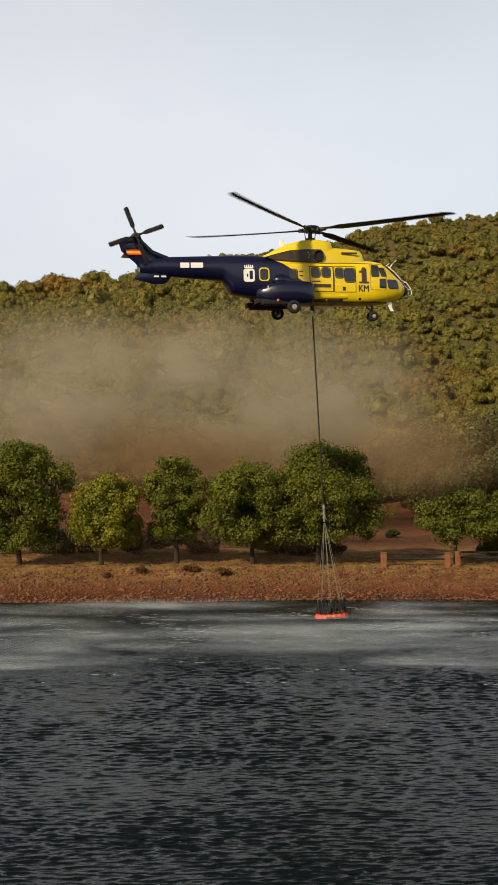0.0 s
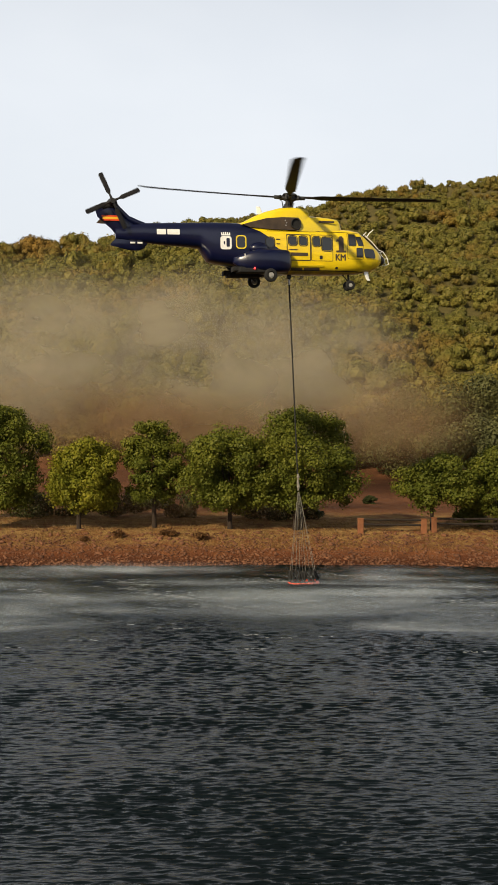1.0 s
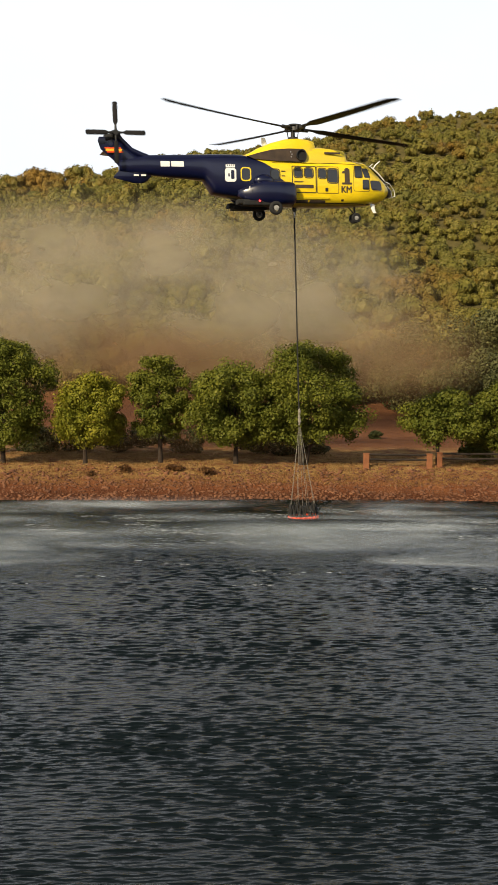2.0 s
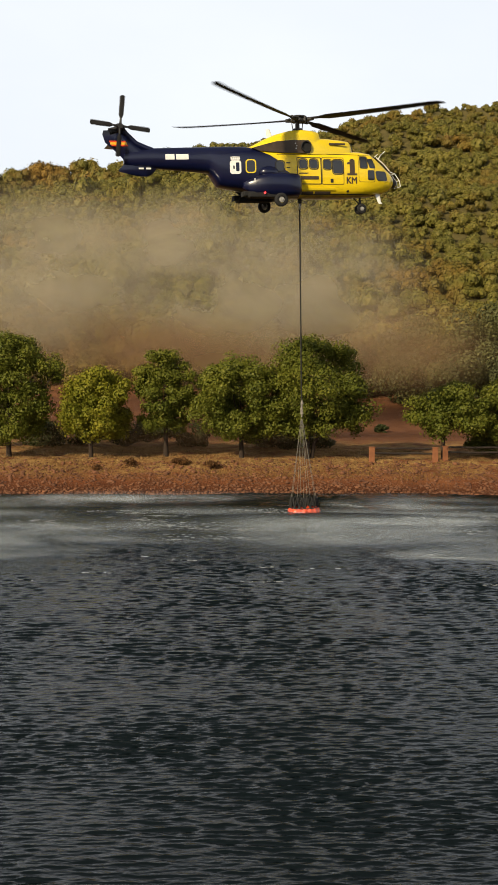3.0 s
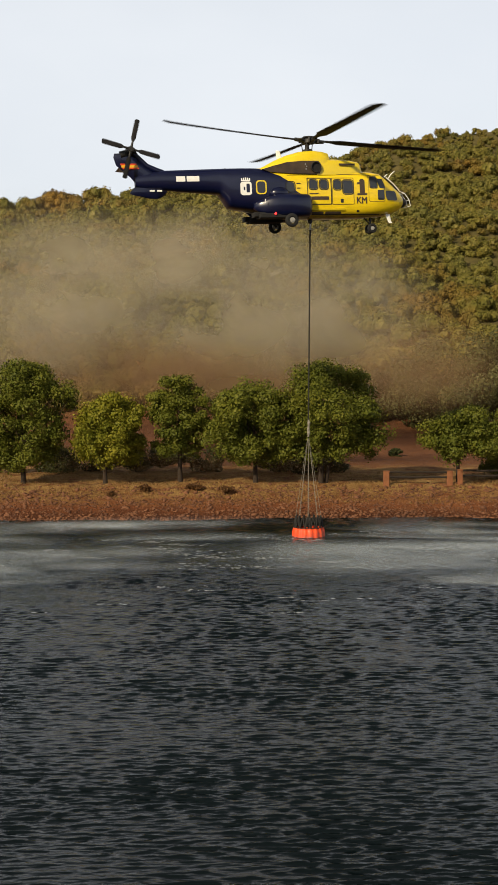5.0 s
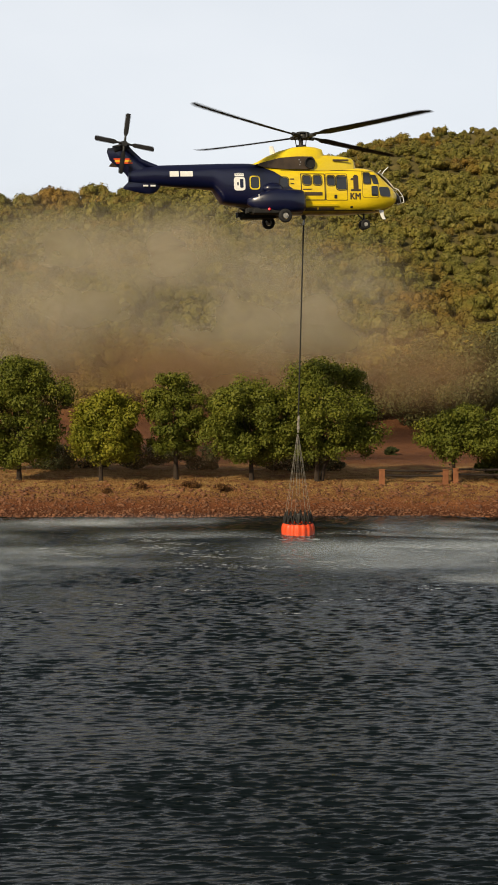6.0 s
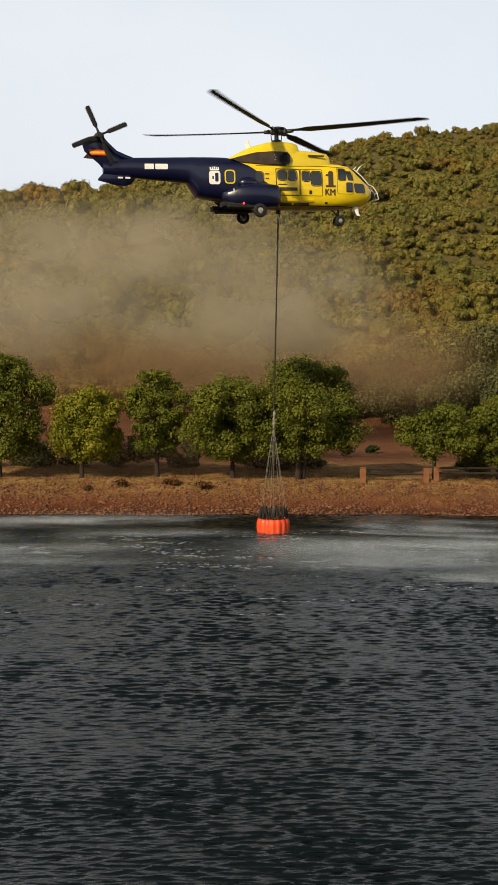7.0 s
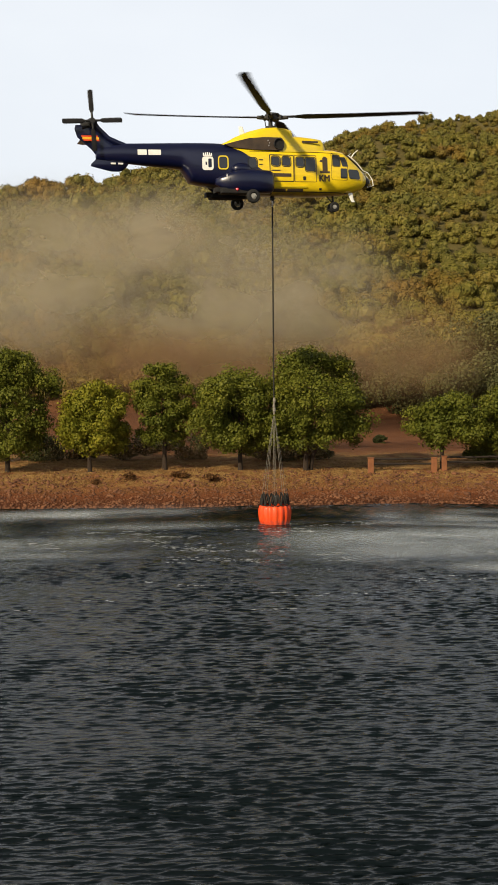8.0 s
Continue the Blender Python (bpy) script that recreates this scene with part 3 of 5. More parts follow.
def flank_panel(name, x0, x1, z0, z1, corner, off, material, parent, side=-1, label="", slant=0.0, cuts=9, hole=0.0):
    """A rounded panel laid on the hull's flank, with a rim of its own; hole leaves only a frame of that width."""
    bm = bmesh.new()
    cx, cz, hx, hz = (x0 + x1) / 2, (z0 + z1) / 2, (x1 - x0) / 2, (z1 - z0) / 2

    def outline(shrink):
        pts, r = [], max(0.01, corner - shrink * 0.5)
        ax, az = hx - shrink, hz - shrink
        for qx, qz, a0 in ((1, 1, 0), (-1, 1, 90), (-1, -1, 180), (1, -1, 270)):
            for k in range(5):
                a = radians(a0 + k * 22.5)
                pts.append((qx * (ax - r) + r * math.cos(a), qz * (az - r) + r * math.sin(a)))
        full = []
        for k, (px, pz) in enumerate(pts):
            full.append((px, pz))
            if k % 5 == 4:
                nx, nz = pts[(k + 1) % 20]
                full += [(px + (nx - px) * u / 8, pz + (nz - pz) * u / 8) for u in range(1, 8)]
        return full

    def ring(scale, pts, o):
        out = []
        for dx, dz in pts:
            z = cz + dz * scale
            x = cx + dx * scale + slant * (z - cz)
            out.append((x, side * (hull_side(x, z) + o), z))
        return out

    if hole:
        rings = [ring(1, outline(0), 0.0), ring(1, outline(0), off), ring(1, outline(hole), off), ring(1, outline(hole), 0.0)]
        loft(bm, rings, caps=False)
    else:
        rings = [ring(1, outline(0), -0.02), ring(1, outline(0), off)] + [ring(s, outline(0), off) for s in (0.75, 0.5, 0.25)]
        loft(bm, rings, caps=False)
        bm.verts.ensure_lookup_table()
        bm.faces.new(bm.verts[-48:])
    bmesh.ops.recalc_face_normals(bm, faces=bm.faces)
    return sharpen(part(name, bm, material, parent, label))


def lettering(name, text, x0, z0, height, material, parent, off=0.006, wide=1.0, heavy=0.0):
    """Painted characters on the starboard flank."""
    cu = bpy.data.curves.new(name, "FONT")
    cu.body, cu.size = text, 1.0
    tmp = new("tmp_text", cu)
    me = bpy.data.meshes.new_from_object(tmp.evaluated_get(bpy.context.evaluated_depsgraph_get()))
    bpy.data.objects.remove(tmp)
    hi = max(v.co.y for v in me.vertices)
    lo = min(v.co.x for v in me.vertices)
    bm = bmesh.new()
    for k, (sx, sz) in enumerate(((0, 0), (heavy, 0), (-heavy, 0), (0, heavy), (0, -heavy))):
        one = bmesh.new()
        one.from_mesh(me)
        for u in range(1, 10):
            bmesh.ops.bisect_plane(one, geom=one.verts[:] + one.edges[:] + one.faces[:], plane_co=(0, hi * u / 10, 0), plane_no=(0, 1, 0))
        cut = bpy.data.meshes.new("cut")
        one.to_mesh(cut)
        one.free()
        bm.from_mesh(cut)
        bm.verts.ensure_lookup_table()
        count = len(cut.vertices)
        bpy.data.meshes.remove(cut)
        for v in list(bm.verts)[-count:]:
            x, z = x0 + (v.co.x - lo) / hi * height * wide + sx, z0 + v.co.y / hi * height + sz
            v.co = (x, -(hull_side(x, z) + off + k * 0.0015), z)
    bpy.data.meshes.remove(me)
    return part(name, bm, material, parent)


def plate(bm, pts, y0, y1):
    """A thin plate with an outline in x and z between two y."""
    a = [bm.verts.new((x, y0, z)) for x, z in pts]
    b = [bm.verts.new((x, y1, z)) for x, z in pts]
    bm.faces.new(a)
    bm.faces.new(b[::-1])
    for k in range(len(pts)):
        bm.faces.new((a[k - 1], a[k], b[k], b[k - 1]))
    bmesh.ops.recalc_face_normals(bm, faces=bm.faces)


def foil(bm, stations):
    """A wing-like skin: stations of (root point, chord vector, thickness vector)."""
    rings = []
    for p, c, t in stations:
        p, c, t = Vector(p), Vector(c), Vector(t)
        rings.append([tuple(p + c * u + t * v) for u, v in ((0.5, 0), (0.42, 0.34), (0.2, 0.5), (-0.2, 0.36), (-0.5, 0.03), (-0.5, -0.03), (-0.2, -0.36), (0.2, -0.5), (0.42, -0.34))])
    loft(bm, rings)
    bmesh.ops.recalc_face_normals(bm, faces=bm.faces)


def wheel(parent, x, y, z, r, width):
    """A tyre with a rim; returns the wheel."""
    bm = bmesh.new()
    prof = [(-0.5, 0.55), (-0.5, 0.8), (-0.42, 0.93), (-0.2, 1.0), (0.2, 1.0), (0.42, 0.93), (0.5, 0.8), (0.5, 0.55)]
    rings = [[(r * q * math.cos(a), u * width, r * q * math.sin(a)) for u, q in prof] for a in [math.tau * k / 24 for k in range(24)]]
    loft(bm, rings + [rings[0]], caps=False)
    bmesh.ops.remove_doubles(bm, verts=bm.verts, dist=1e-5)
    bmesh.ops.recalc_face_normals(bm, faces=bm.faces)
    w = sharpen(part("wheel", bm, TYRE, parent, "black rubber tyre"), 50)
    w.location = (x, y, z)
    bm = bmesh.new()
    tube(bm, (0, -width * 0.42, 0), (0, width * 0.42, 0), r * 0.40, sides=20)
    tube(bm, (0, -width * 0.55, 0), (0, width * 0.55, 0), r * 0.2, sides=12)
    for k in range(6):
        a = k * math.tau / 6
        for s in (-1, 1):
            tube(bm, (r * 0.38 * math.cos(a), s * width * 0.4, r * 0.38 * math.sin(a)), (r * 0.38 * math.cos(a), s * width * 0.47, r * 0.38 * math.sin(a)), r * 0.06, sides=6)
    part("rim", bm, RIM, w, "pale painted rim")
    return w


def helicopter():
    h = thing("helicopter", pose(3.5, 64.5, 17.07, 0, -2.0, 15.6), "yellow and navy twin-engine firefighting helicopter hovering over the lake", "helicopter")
    # hull
    bm = bmesh.new()
    xs = sorted(set(list(np.linspace(-9.6, -5.2, 23)) + [q[0] for q in HULL] + list(np.linspace(-4.9, 5.4, 60))))
    loft(bm, [hull_ring(x) for x in xs])
    bmesh.ops.recalc_face_normals(bm, faces=bm.faces)
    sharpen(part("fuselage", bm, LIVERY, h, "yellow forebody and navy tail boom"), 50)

    # nose cap, guard and probes
    bm = bmesh.new()
    rings = []
    for x, r in ((5.40, 0.30), (5.52, 0.27), (5.62, 0.20), (5.68, 0.08)):
        rings.append([(x, r * 1.1 * math.cos(math.tau * k / 18), 0.96 + r * math.sin(math.tau * k / 18)) for k in range(18)])
    loft(bm, rings)
    bmesh.ops.recalc_face_normals(bm, faces=bm.faces)
    sharpen(part("nose_cap", bm, DARK, h, "black nose cap"))
    bm = bmesh.new()
    for y in (-0.42, 0.0, 0.42):
        path_tube(bm, [(5.15, y, 1.52), (5.45, y, 1.42), (5.72, y, 1.05), (5.78, y, 0.72)], [0.022] * 4, 8)
    for z, x in ((1.42, 5.45), (1.05, 5.72), (0.72, 5.78)):
        tube(bm, (x, -0.42, z), (x, 0.42, z), 0.02)
    sharpen(part("nose_guard", bm, WHITE, h, "white tubular guard round the nose"))
    for y in (-0.3, 0.3):
        bm = bmesh.new()
        path_tube(bm, [(4.45, y * 1.6, 2.18), (4.62, y * 1.6, 2.42), (4.86, y * 1.7, 2.62)], [0.035, 0.03, 0.02], 8)
        sharpen(part("wire_cutter", bm, WHITE, h))
    bm = bmesh.new()
    foil(bm, [((4.42, -0.35, 0.30), (0.28, 0, 0), (0, 0.06, 0)), ((4.52, -0.35, -0.08), (0.2, 0, 0), (0, 0.05, 0)), ((4.60, -0.35, -0.2), (0.2, 0, 0), (0, 0.05, 0))])
    part("belly_aerial", bm, WHITE, h, "white blade aerial under the nose")

    # engine deck
    bm = bmesh.new()
    rings = []
    for x, top, w in ((2.92, 2.70, 0.46), (2.82, 3.02, 0.56), (2.70, 3.14, 0.60), (2.2, 3.20, 0.66), (1.3, 3.27, 0.72), (0.9, 3.28, 0.74), (0.2, 3.28, 0.76)):
        zb = 2.36
        rings.append([(x, w * s, z) for s, z in ((-1.12, zb), (-1.1, zb + (top - zb) * 0.5), (-0.96, top - 0.12), (-0.72, top - 0.03), (-0.3, top), (0.3, top), (0.72, top - 0.03), (0.96, top - 0.12), (1.1, zb + (top - zb) * 0.5), (1.12, zb))])
    loft(bm, rings, closed=False)
    bmesh.ops.recalc_face_normals(bm, faces=bm.faces)
    sharpen(part("engine_cowling", bm, YELLOW, h), 42)
    bm = bmesh.new()
    rings = []
    for x, top, w in ((1.08, 3.30, 0.60), (0.98, 3.60, 0.66), (0.6, 3.70, 0.70), (0.1, 3.74, 0.73), (-0.6, 3.68, 0.76), (-1.4, 3.46, 0.74), (-2.1, 3.17, 0.66), (-2.6, 2.90, 0.5), (-2.95, 2.76, 0.32)):
        zb = 2.45
        rings.append([(x, w * s, zb + (top - zb) * q) for s, q in ((-1.12, 0), (-1.1, 0.5), (-1.0, 0.8), (-0.8, 0.95), (-0.35, 1), (0.35, 1), (0.8, 0.95), (1.0, 0.8), (1.1, 0.5), (1.12, 0))])
    loft(bm, rings, closed=False)
    bmesh.ops.recalc_face_normals(bm, faces=bm.faces)
    sharpen(part("gearbox_fairing", bm, YELLOW, h), 45)
    for side in (-1, 1):
        bm = bmesh.new()
        pts = [(0.34, 2.42), (0.46, 2.62), (0.44, 2.95), (0.30, 3.10), (-0.6, 3.10), (-1.5, 3.02), (-2.3, 2.82), (-2.85, 2.66), (-2.5, 2.52), (-1.2, 2.43)]
        plate(bm, pts, side * 0.62, side * 0.875)
        part("exhaust_panel", bm, BROWN, h, "sooty brown exhaust panel")
        bm = bmesh.new()
        got = tube(bm, (0.14, side * 0.80, 2.76), (0.14, side * 0.98, 2.76), 0.30, 0.28, 24, caps=False)
        bmesh.ops.solidify(bm, geom=list(bm.faces), thickness=0.03)
        ex = sharpen(part("exhaust_pipe", bm, DARK, h, "black round exhaust mouth"))
        bm = bmesh.new()
        tube(bm, (0.14, side * 0.80, 2.76), (0.14, side * 0.895, 2.76), 0.27, sides=24)
        part("exhaust_throat", bm, TYRE, ex)
        for dx, dz in ((-0.42, 2.66), (-0.38, 2.80), (-0.45, 2.92)):
            bm = bmesh.new()
            tube(bm, (dx, side * 0.86, dz), (dx, side * 0.90, dz), 0.035, sides=10)
            part("vent_stub", bm, METAL, h)
        bm = bmesh.new()
        for k in range(4):
            box(bm, 2.92, side * 0.3, 2.76 + k * 0.08, 0.03, 0.34, 0.03, 0.005)
        part("intake_grille", bm, DARK, h)
        # cornice line between cabin and deck
        bm = bmesh.new()
        path_tube(bm, [(x, side * (hull_side(x, 2.36) + 0.012), 2.36 + 0.02 * math.sin(x)) for x in np.linspace(-1.5, 3.3, 16)], [0.014] * 16, 6)
        part("door_rail", bm, DARK, h)
    bm = bmesh.new()
    foil(bm, [((-1.62, 0, 3.36), (0.34, 0, 0), (0, 0.06, 0)), ((-1.70, 0, 3.78), (0.22, 0, 0), (0, 0.04, 0))])
    part("roof_aerial", bm, WHITE, h, "white blade aerial on the roof")

    # cockpit glazing: frame lines and panes
    for side in (-1, 1):
        flank_panel("cockpit_window", 3.22, 3.62, 1.66, 2.26, 0.07, 0.008, GLASS, h, side)
        flank_panel("cockpit_window", 3.70, 4.06, 1.64, 2.16, 0.06, 0.008, GLASS, h, side, slant=-0.3)
        flank_panel("cockpit_window", 3.66, 4.06, 1.00, 1.54, 0.07, 0.008, GLASS, h, side)
        flank_panel("cockpit_window", 4.16, 4.86, 0.98, 1.50, 0.12, 0.008, GLASS, h, side, slant=-0.2)
        flank_panel("window_frame", 3.18, 3.66, 1.62, 2.30, 0.09, 0.012, DARK, h, side, hole=0.03)
        flank_panel("window_frame", 4.12, 4.90, 0.94, 1.54, 0.14, 0.012, YELLOW, h, side, slant=-0.2, hole=0.03)
        flank_panel("cockpit_door", 3.12, 4.10, 0.90, 2.36, 0.12, 0.006, DARK, h, side, hole=0.018)
    for y in (-1, 1):
        bm = bmesh.new()
        rings = []
        for x, z, w in ((5.13, 1.60, 0.34), (4.72, 1.98, 0.44), (4.30, 2.32, 0.5)):
            rings.append([(x + 0.02, y * 0.04, z + 0.03), (x + 0.015, y * w * 0.6, z + 0.015), (x - 0.03, y * w, z - 0.05)])
        loft(bm, rings, caps=False, closed=False)
        bmesh.ops.recalc_face_normals(bm, faces=bm.faces)
        bmesh.ops.solidify(bm, geom=list(bm.faces), thickness=0.02)
        sharpen(part("windscreen", bm, GLASS, h, "raked dark windscreen pane"))
        bm = bmesh.new()
        path_tube(bm, [(4.32, y * 0.56, 2.26), (4.75, y * 0.50, 1.95), (5.14, y * 0.40, 1.58)], [0.03] * 3, 8)
        sharpen(part("windscreen_pillar", bm, WHITE, h))
        bm = bmesh.new()
        path_tube(bm, [(5.16, y * 0.2, 1.60), (4.95, y * 0.24, 1.82), (4.72, y * 0.34, 2.02)], [0.012] * 3, 6)
        part("wiper", bm, DARK, h)

    # cabin windows and doors
    for side in (-1, 1):
        for x, z, wx, hz in ((-2.98, 1.70, 0.46, 0.62), (-1.36, 1.72, 0.44, 0.5), (-0.06, 1.84, 0.44, 0.48), (0.54, 1.84, 0.44, 0.48), (1.32, 1.82, 0.42, 0.5), (1.92, 1.70, 0.56, 0.72)):
            yel = x < -2
            flank_panel("cabin_window", x - wx / 2, x + wx / 2, z - hz / 2, z + hz / 2, 0.13, 0.010, GLASS, h, side)
            flank_panel("window_frame", x - wx / 2 - 0.055, x + wx / 2 + 0.055, z - hz / 2 - 0.055, z + hz / 2 + 0.055, 0.17, 0.016, YELLOW if yel else DARK, h, side, hole=0.06 if yel else 0.035)
        flank_panel("sliding_door", -0.42, 0.97, 0.76, 2.20, 0.06, 0.010, DARK, h, side, hole=0.045, label="sliding cabin door seam")
        flank_panel("sliding_door", 0.99, 2.26, 0.76, 2.20, 0.06, 0.010, BROWN, h, side, hole=0.025, label="sliding cabin door seam")
        flank_panel("cabin_step", -0.35, 1.7, 0.46, 0.56, 0.03, 0.05, YELLOW, h, side)
        flank_panel("access_panel", -0.35, 0.5, 0.24, 0.40, 0.03, 0.012, BROWN, h, side)
        flank_panel("access_panel", 0.6, 1.5, 0.24, 0.40, 0.03, 0.012, BROWN, h, side)
        flank_panel("door_handle", 1.48, 1.64, 0.86, 1.06, 0.03, 0.014, DARK, h, side)
        flank_panel("latch", 2.42, 2.56, 0.36, 0.46, 0.02, 0.012, DARK, h, side)
        flank_panel("access_panel", -1.02, -0.78, 1.86, 1.92, 0.02, 0.012, DARK, h, side)
        flank_panel("access_panel", -1.00, -0.80, 1.62, 1.67, 0.02, 0.012, DARK, h, side)
        flank_panel("belly_strake", -0.2, 4.2, 0.235, 0.275, 0.015, 0.02, DARK, h, side, cuts=20)

    # markings
    lettering("numeral", "1", 2.66, 1.32, 0.76, BROWN, h, wide=1.6, heavy=0.062)
    flank_panel("numeral_flag", 2.46, 2.72, 1.84, 1.97, 0.02, 0.006, BROWN, h, -1, slant=0.5)
    flank_panel("numeral_foot", 2.45, 3.03, 1.25, 1.36, 0.02, 0.006, BROWN, h, -1)
    lettering("code_letters", "KM", 2.42, 0.82, 0.33, BROWN, h, wide=0.92, heavy=0.02)
    for x0, x1 in ((-7.46, -6.98), (-6.90, -6.24)):
        flank_panel("registration_bar", x0, x1, 2.08, 2.36, 0.02, 0.005, WHITE, h, -1)
    flank_panel("wordmark_bar", -0.30, 0.80, 1.02, 1.20, 0.03, 0.013, BROWN, h, -1)
    flank_panel("emblem", -0.30, 0.20, 1.32, 1.38, 0.02, 0.013, BROWN, h, -1, slant=1.6)
    flank_panel("crest", -4.10, -3.50, 1.30, 2.01, 0.14, 0.005, WHITE, h, -1, "")
    flank_panel("crest_field", -3.78, -3.60, 1.44, 1.90, 0.05, 0.009, NAVY, h, -1)
    flank_panel("crest_field", -3.93, -3.85, 1.56, 1.74, 0.03, 0.009, NAVY, h, -1)
    for k in range(5):
        flank_panel("crest_crown", -4.05 + 0.105 * k, -3.99 + 0.105 * k, 2.04, 2.20 + 0.03 * (1 - abs(k - 2) / 2), 0.02, 0.005, WHITE, h, -1)
    flank_panel("crest_crown", -4.05, -3.56, 2.04, 2.10, 0.02, 0.006, WHITE, h, -1)
    bm = bmesh.new()
    box(bm, 1.95, -0.815, 2.92, 0.92, 0.012, 0.11, 0.003)
    part("wordmark_bar", bm, BROWN, h)

    # tail fin, underfin, stabiliser
    bm = bmesh.new()
    foil(bm, [((-8.72, 0, 1.9), (1.45, 0, 0), (0, 0.34, 0)), ((-8.98, 0, 2.35), (1.66, 0, 0), (0, 0.34, 0)), ((-9.78, 0, 2.96), (1.5, 0, 0), (0, 0.32, 0)), ((-10.10, 0, 3.38), (1.12, 0, 0), (0, 0.30, 0)), ((-10.18, 0, 3.58), (0.84, 0, 0), (0, 0.24, 0))])
    fin = sharpen(part("tail_fin", bm, NAVY, h), 60)
    bm = bmesh.new()
    path_tube(bm, [(-8.05, 0, 2.60), (-8.4, 0, 2.68), (-8.94, 0, 2.92), (-9.45, 0, 3.42), (-9.70, 0, 3.68)], [0.14, 0.18, 0.17, 0.16, 0.2], 12)
    sharpen(part("drive_shaft_cover", bm, NAVY, h), 60)
    bm = bmesh.new()
    foil(bm, [((-8.70, 0, 1.96), (1.6, 0, 0), (0, 0.26, 0)), ((-8.87, 0, 1.62), (1.95, 0, 0), (0, 0.26, 0)), ((-8.94, 0, 1.50), (1.9, 0, 0), (0, 0.22, 0)), ((-8.68, 0, 1.34), (1.1, 0, 0), (0, 0.16, 0)), ((-8.6, 0, 1.25), (0.5, 0, 0), (0, 0.10, 0))])
    sharpen(part("underfin", bm, NAVY, h), 60)
    bm = bmesh.new()
    for x in (-8.72, -8.33):
        box(bm, x, -0.155, 1.64, 0.26, 0.05, 0.085, 0.003)
    part("underfin_mark", bm, WHITE, h)
    bm = bmesh.new()
    foil(bm, [((-9.75, 0.1, 3.05), (0.95, 0, 0), (0, 0, 0.12)), ((-9.85, 2.1, 3.0), (0.75, 0, 0), (0, 0, 0.09))])
    sharpen(part("stabiliser", bm, NAVY, h), 60)
    for z, mat, hz in ((3.00, RED, 0.08), (2.90, GOLD, 0.12), (2.80, RED, 0.08)):
        bm = bmesh.new()
        dx = (z - 2.91) * -0.55
        box(bm, -9.86 + dx, -0.155, z, 0.86, 0.03, hz, 0.003)
        part("flag_stripe", bm, mat, h)

    # sponsons, gear
    for side in (-1, 1):
        bm = bmesh.new()
        rings = []
        for x, zb, zt, yo in ((-0.24, 0.36, 1.00, 1.16), (-0.32, 0.18, 1.20, 1.36), (-0.5, 0.07, 1.29, 1.50), (-1.2, 0.06, 1.34, 1.60), (-2.1, 0.10, 1.32, 1.54), (-2.7, 0.20, 1.16, 1.32), (-3.1, 0.36, 0.98, 1.10), (-3.4, 0.56, 0.86, 0.9)):
            cz, hz = (zb + zt) / 2, (zt - zb) / 2
            ring = []
            for k in range(16):
                a = math.tau * k / 16
                c, s = math.cos(a), math.sin(a)
                yy = 0.62 + (yo - 0.62) * (0.5 + 0.5 * math.copysign(abs(c) ** 0.65, c))
                ring.append((x, side * yy, cz + hz * math.copysign(abs(s) ** 0.65, s)))
            rings.append(ring)
        loft(bm, rings)
        bmesh.ops.recalc_face_normals(bm, faces=bm.faces)
        sharpen(part("sponson", bm, NAVY, h, "navy side sponson"), 60)
        bm = bmesh.new()
        bmesh.ops.create_uvsphere(bm, u_segments=16, v_segments=10, radius=1.0)
        bmesh.ops.transform(bm, verts=bm.verts, matrix=Matrix.Translation((-2.0, side * 0.95, 1.36)) @ Matrix.Diagonal((0.55, 0.32, 0.34, 1)))
        sharpen(part("sponson_blister", bm, NAVY, h), 60)
        bm = bmesh.new()
        box(bm, -2.3, side * 1.0, 0.15, 1.9, 0.8, 0.24, 0.05)
        box(bm, -3.15, side * 0.9, 0.24, 0.7, 0.5, 0.24, 0.04)
        box(bm, -3.5, side * 0.9, 0.22, 0.06, 0.42, 0.26, 0.01)
        part("wheel_bay", bm, TYRE, h, "dark open wheel bay under the sponson")
        bm = bmesh.new()
        tube(bm, (-1.60, side * 1.26, 0.45), (-1.56, side * 1.30, -0.12), 0.07)
        tube(bm, (-2.1, side * 1.18, 0.25), (-1.56, side * 1.28, -0.10), 0.045)
        tube(bm, (-1.56, side * 1.22, -0.12), (-1.56, side * 1.60, -0.12), 0.05)
        leg = part("main_gear_leg", bm, DARK, h)
        wheel(leg, -1.55, side * 1.5, -0.12, 0.36, 0.25)
        bm = bmesh.new()
        bmesh.ops.create_uvsphere(bm, u_segments=10, v_segments=8, radius=0.055)
        bmesh.ops.translate(bm, verts=bm.verts, vec=(-2.42, side * 1.46, 0.24))
        part("side_lamp", bm, RED_LAMP, h, "small red lamp")
        bm = bmesh.new()
        box(bm, -2.95, side * 1.46, 0.9, 0.05, 0.012, 0.22, 0.004)
        part("stencil_bar", bm, WHITE, h)
    bm = bmesh.new()
    tube(bm, (3.50, 0, 0.3), (3.54, 0, -0.4), 0.06)
    tube(bm, (3.1, 0, 0.2), (3.52, 0, -0.25), 0.035)
    tube(bm, (3.54, -0.26, -0.45), (3.54, 0.26, -0.45), 0.04)
    leg = part("nose_gear_leg", bm, DARK, h)
    for y in (-0.2, 0.2):
        wheel(leg, 3.54, y, -0.45, 0.27, 0.16)
    bm = bmesh.new()
    tube(bm, (0, 0, 0.3), (0, 0, 0.02), 0.10)
    box(bm, 0, 0, -0.02, 0.22, 0.16, 0.2, 0.04)
    box(bm, 0.02, 0, -0.2, 0.1, 0.08, 0.2, 0.03)
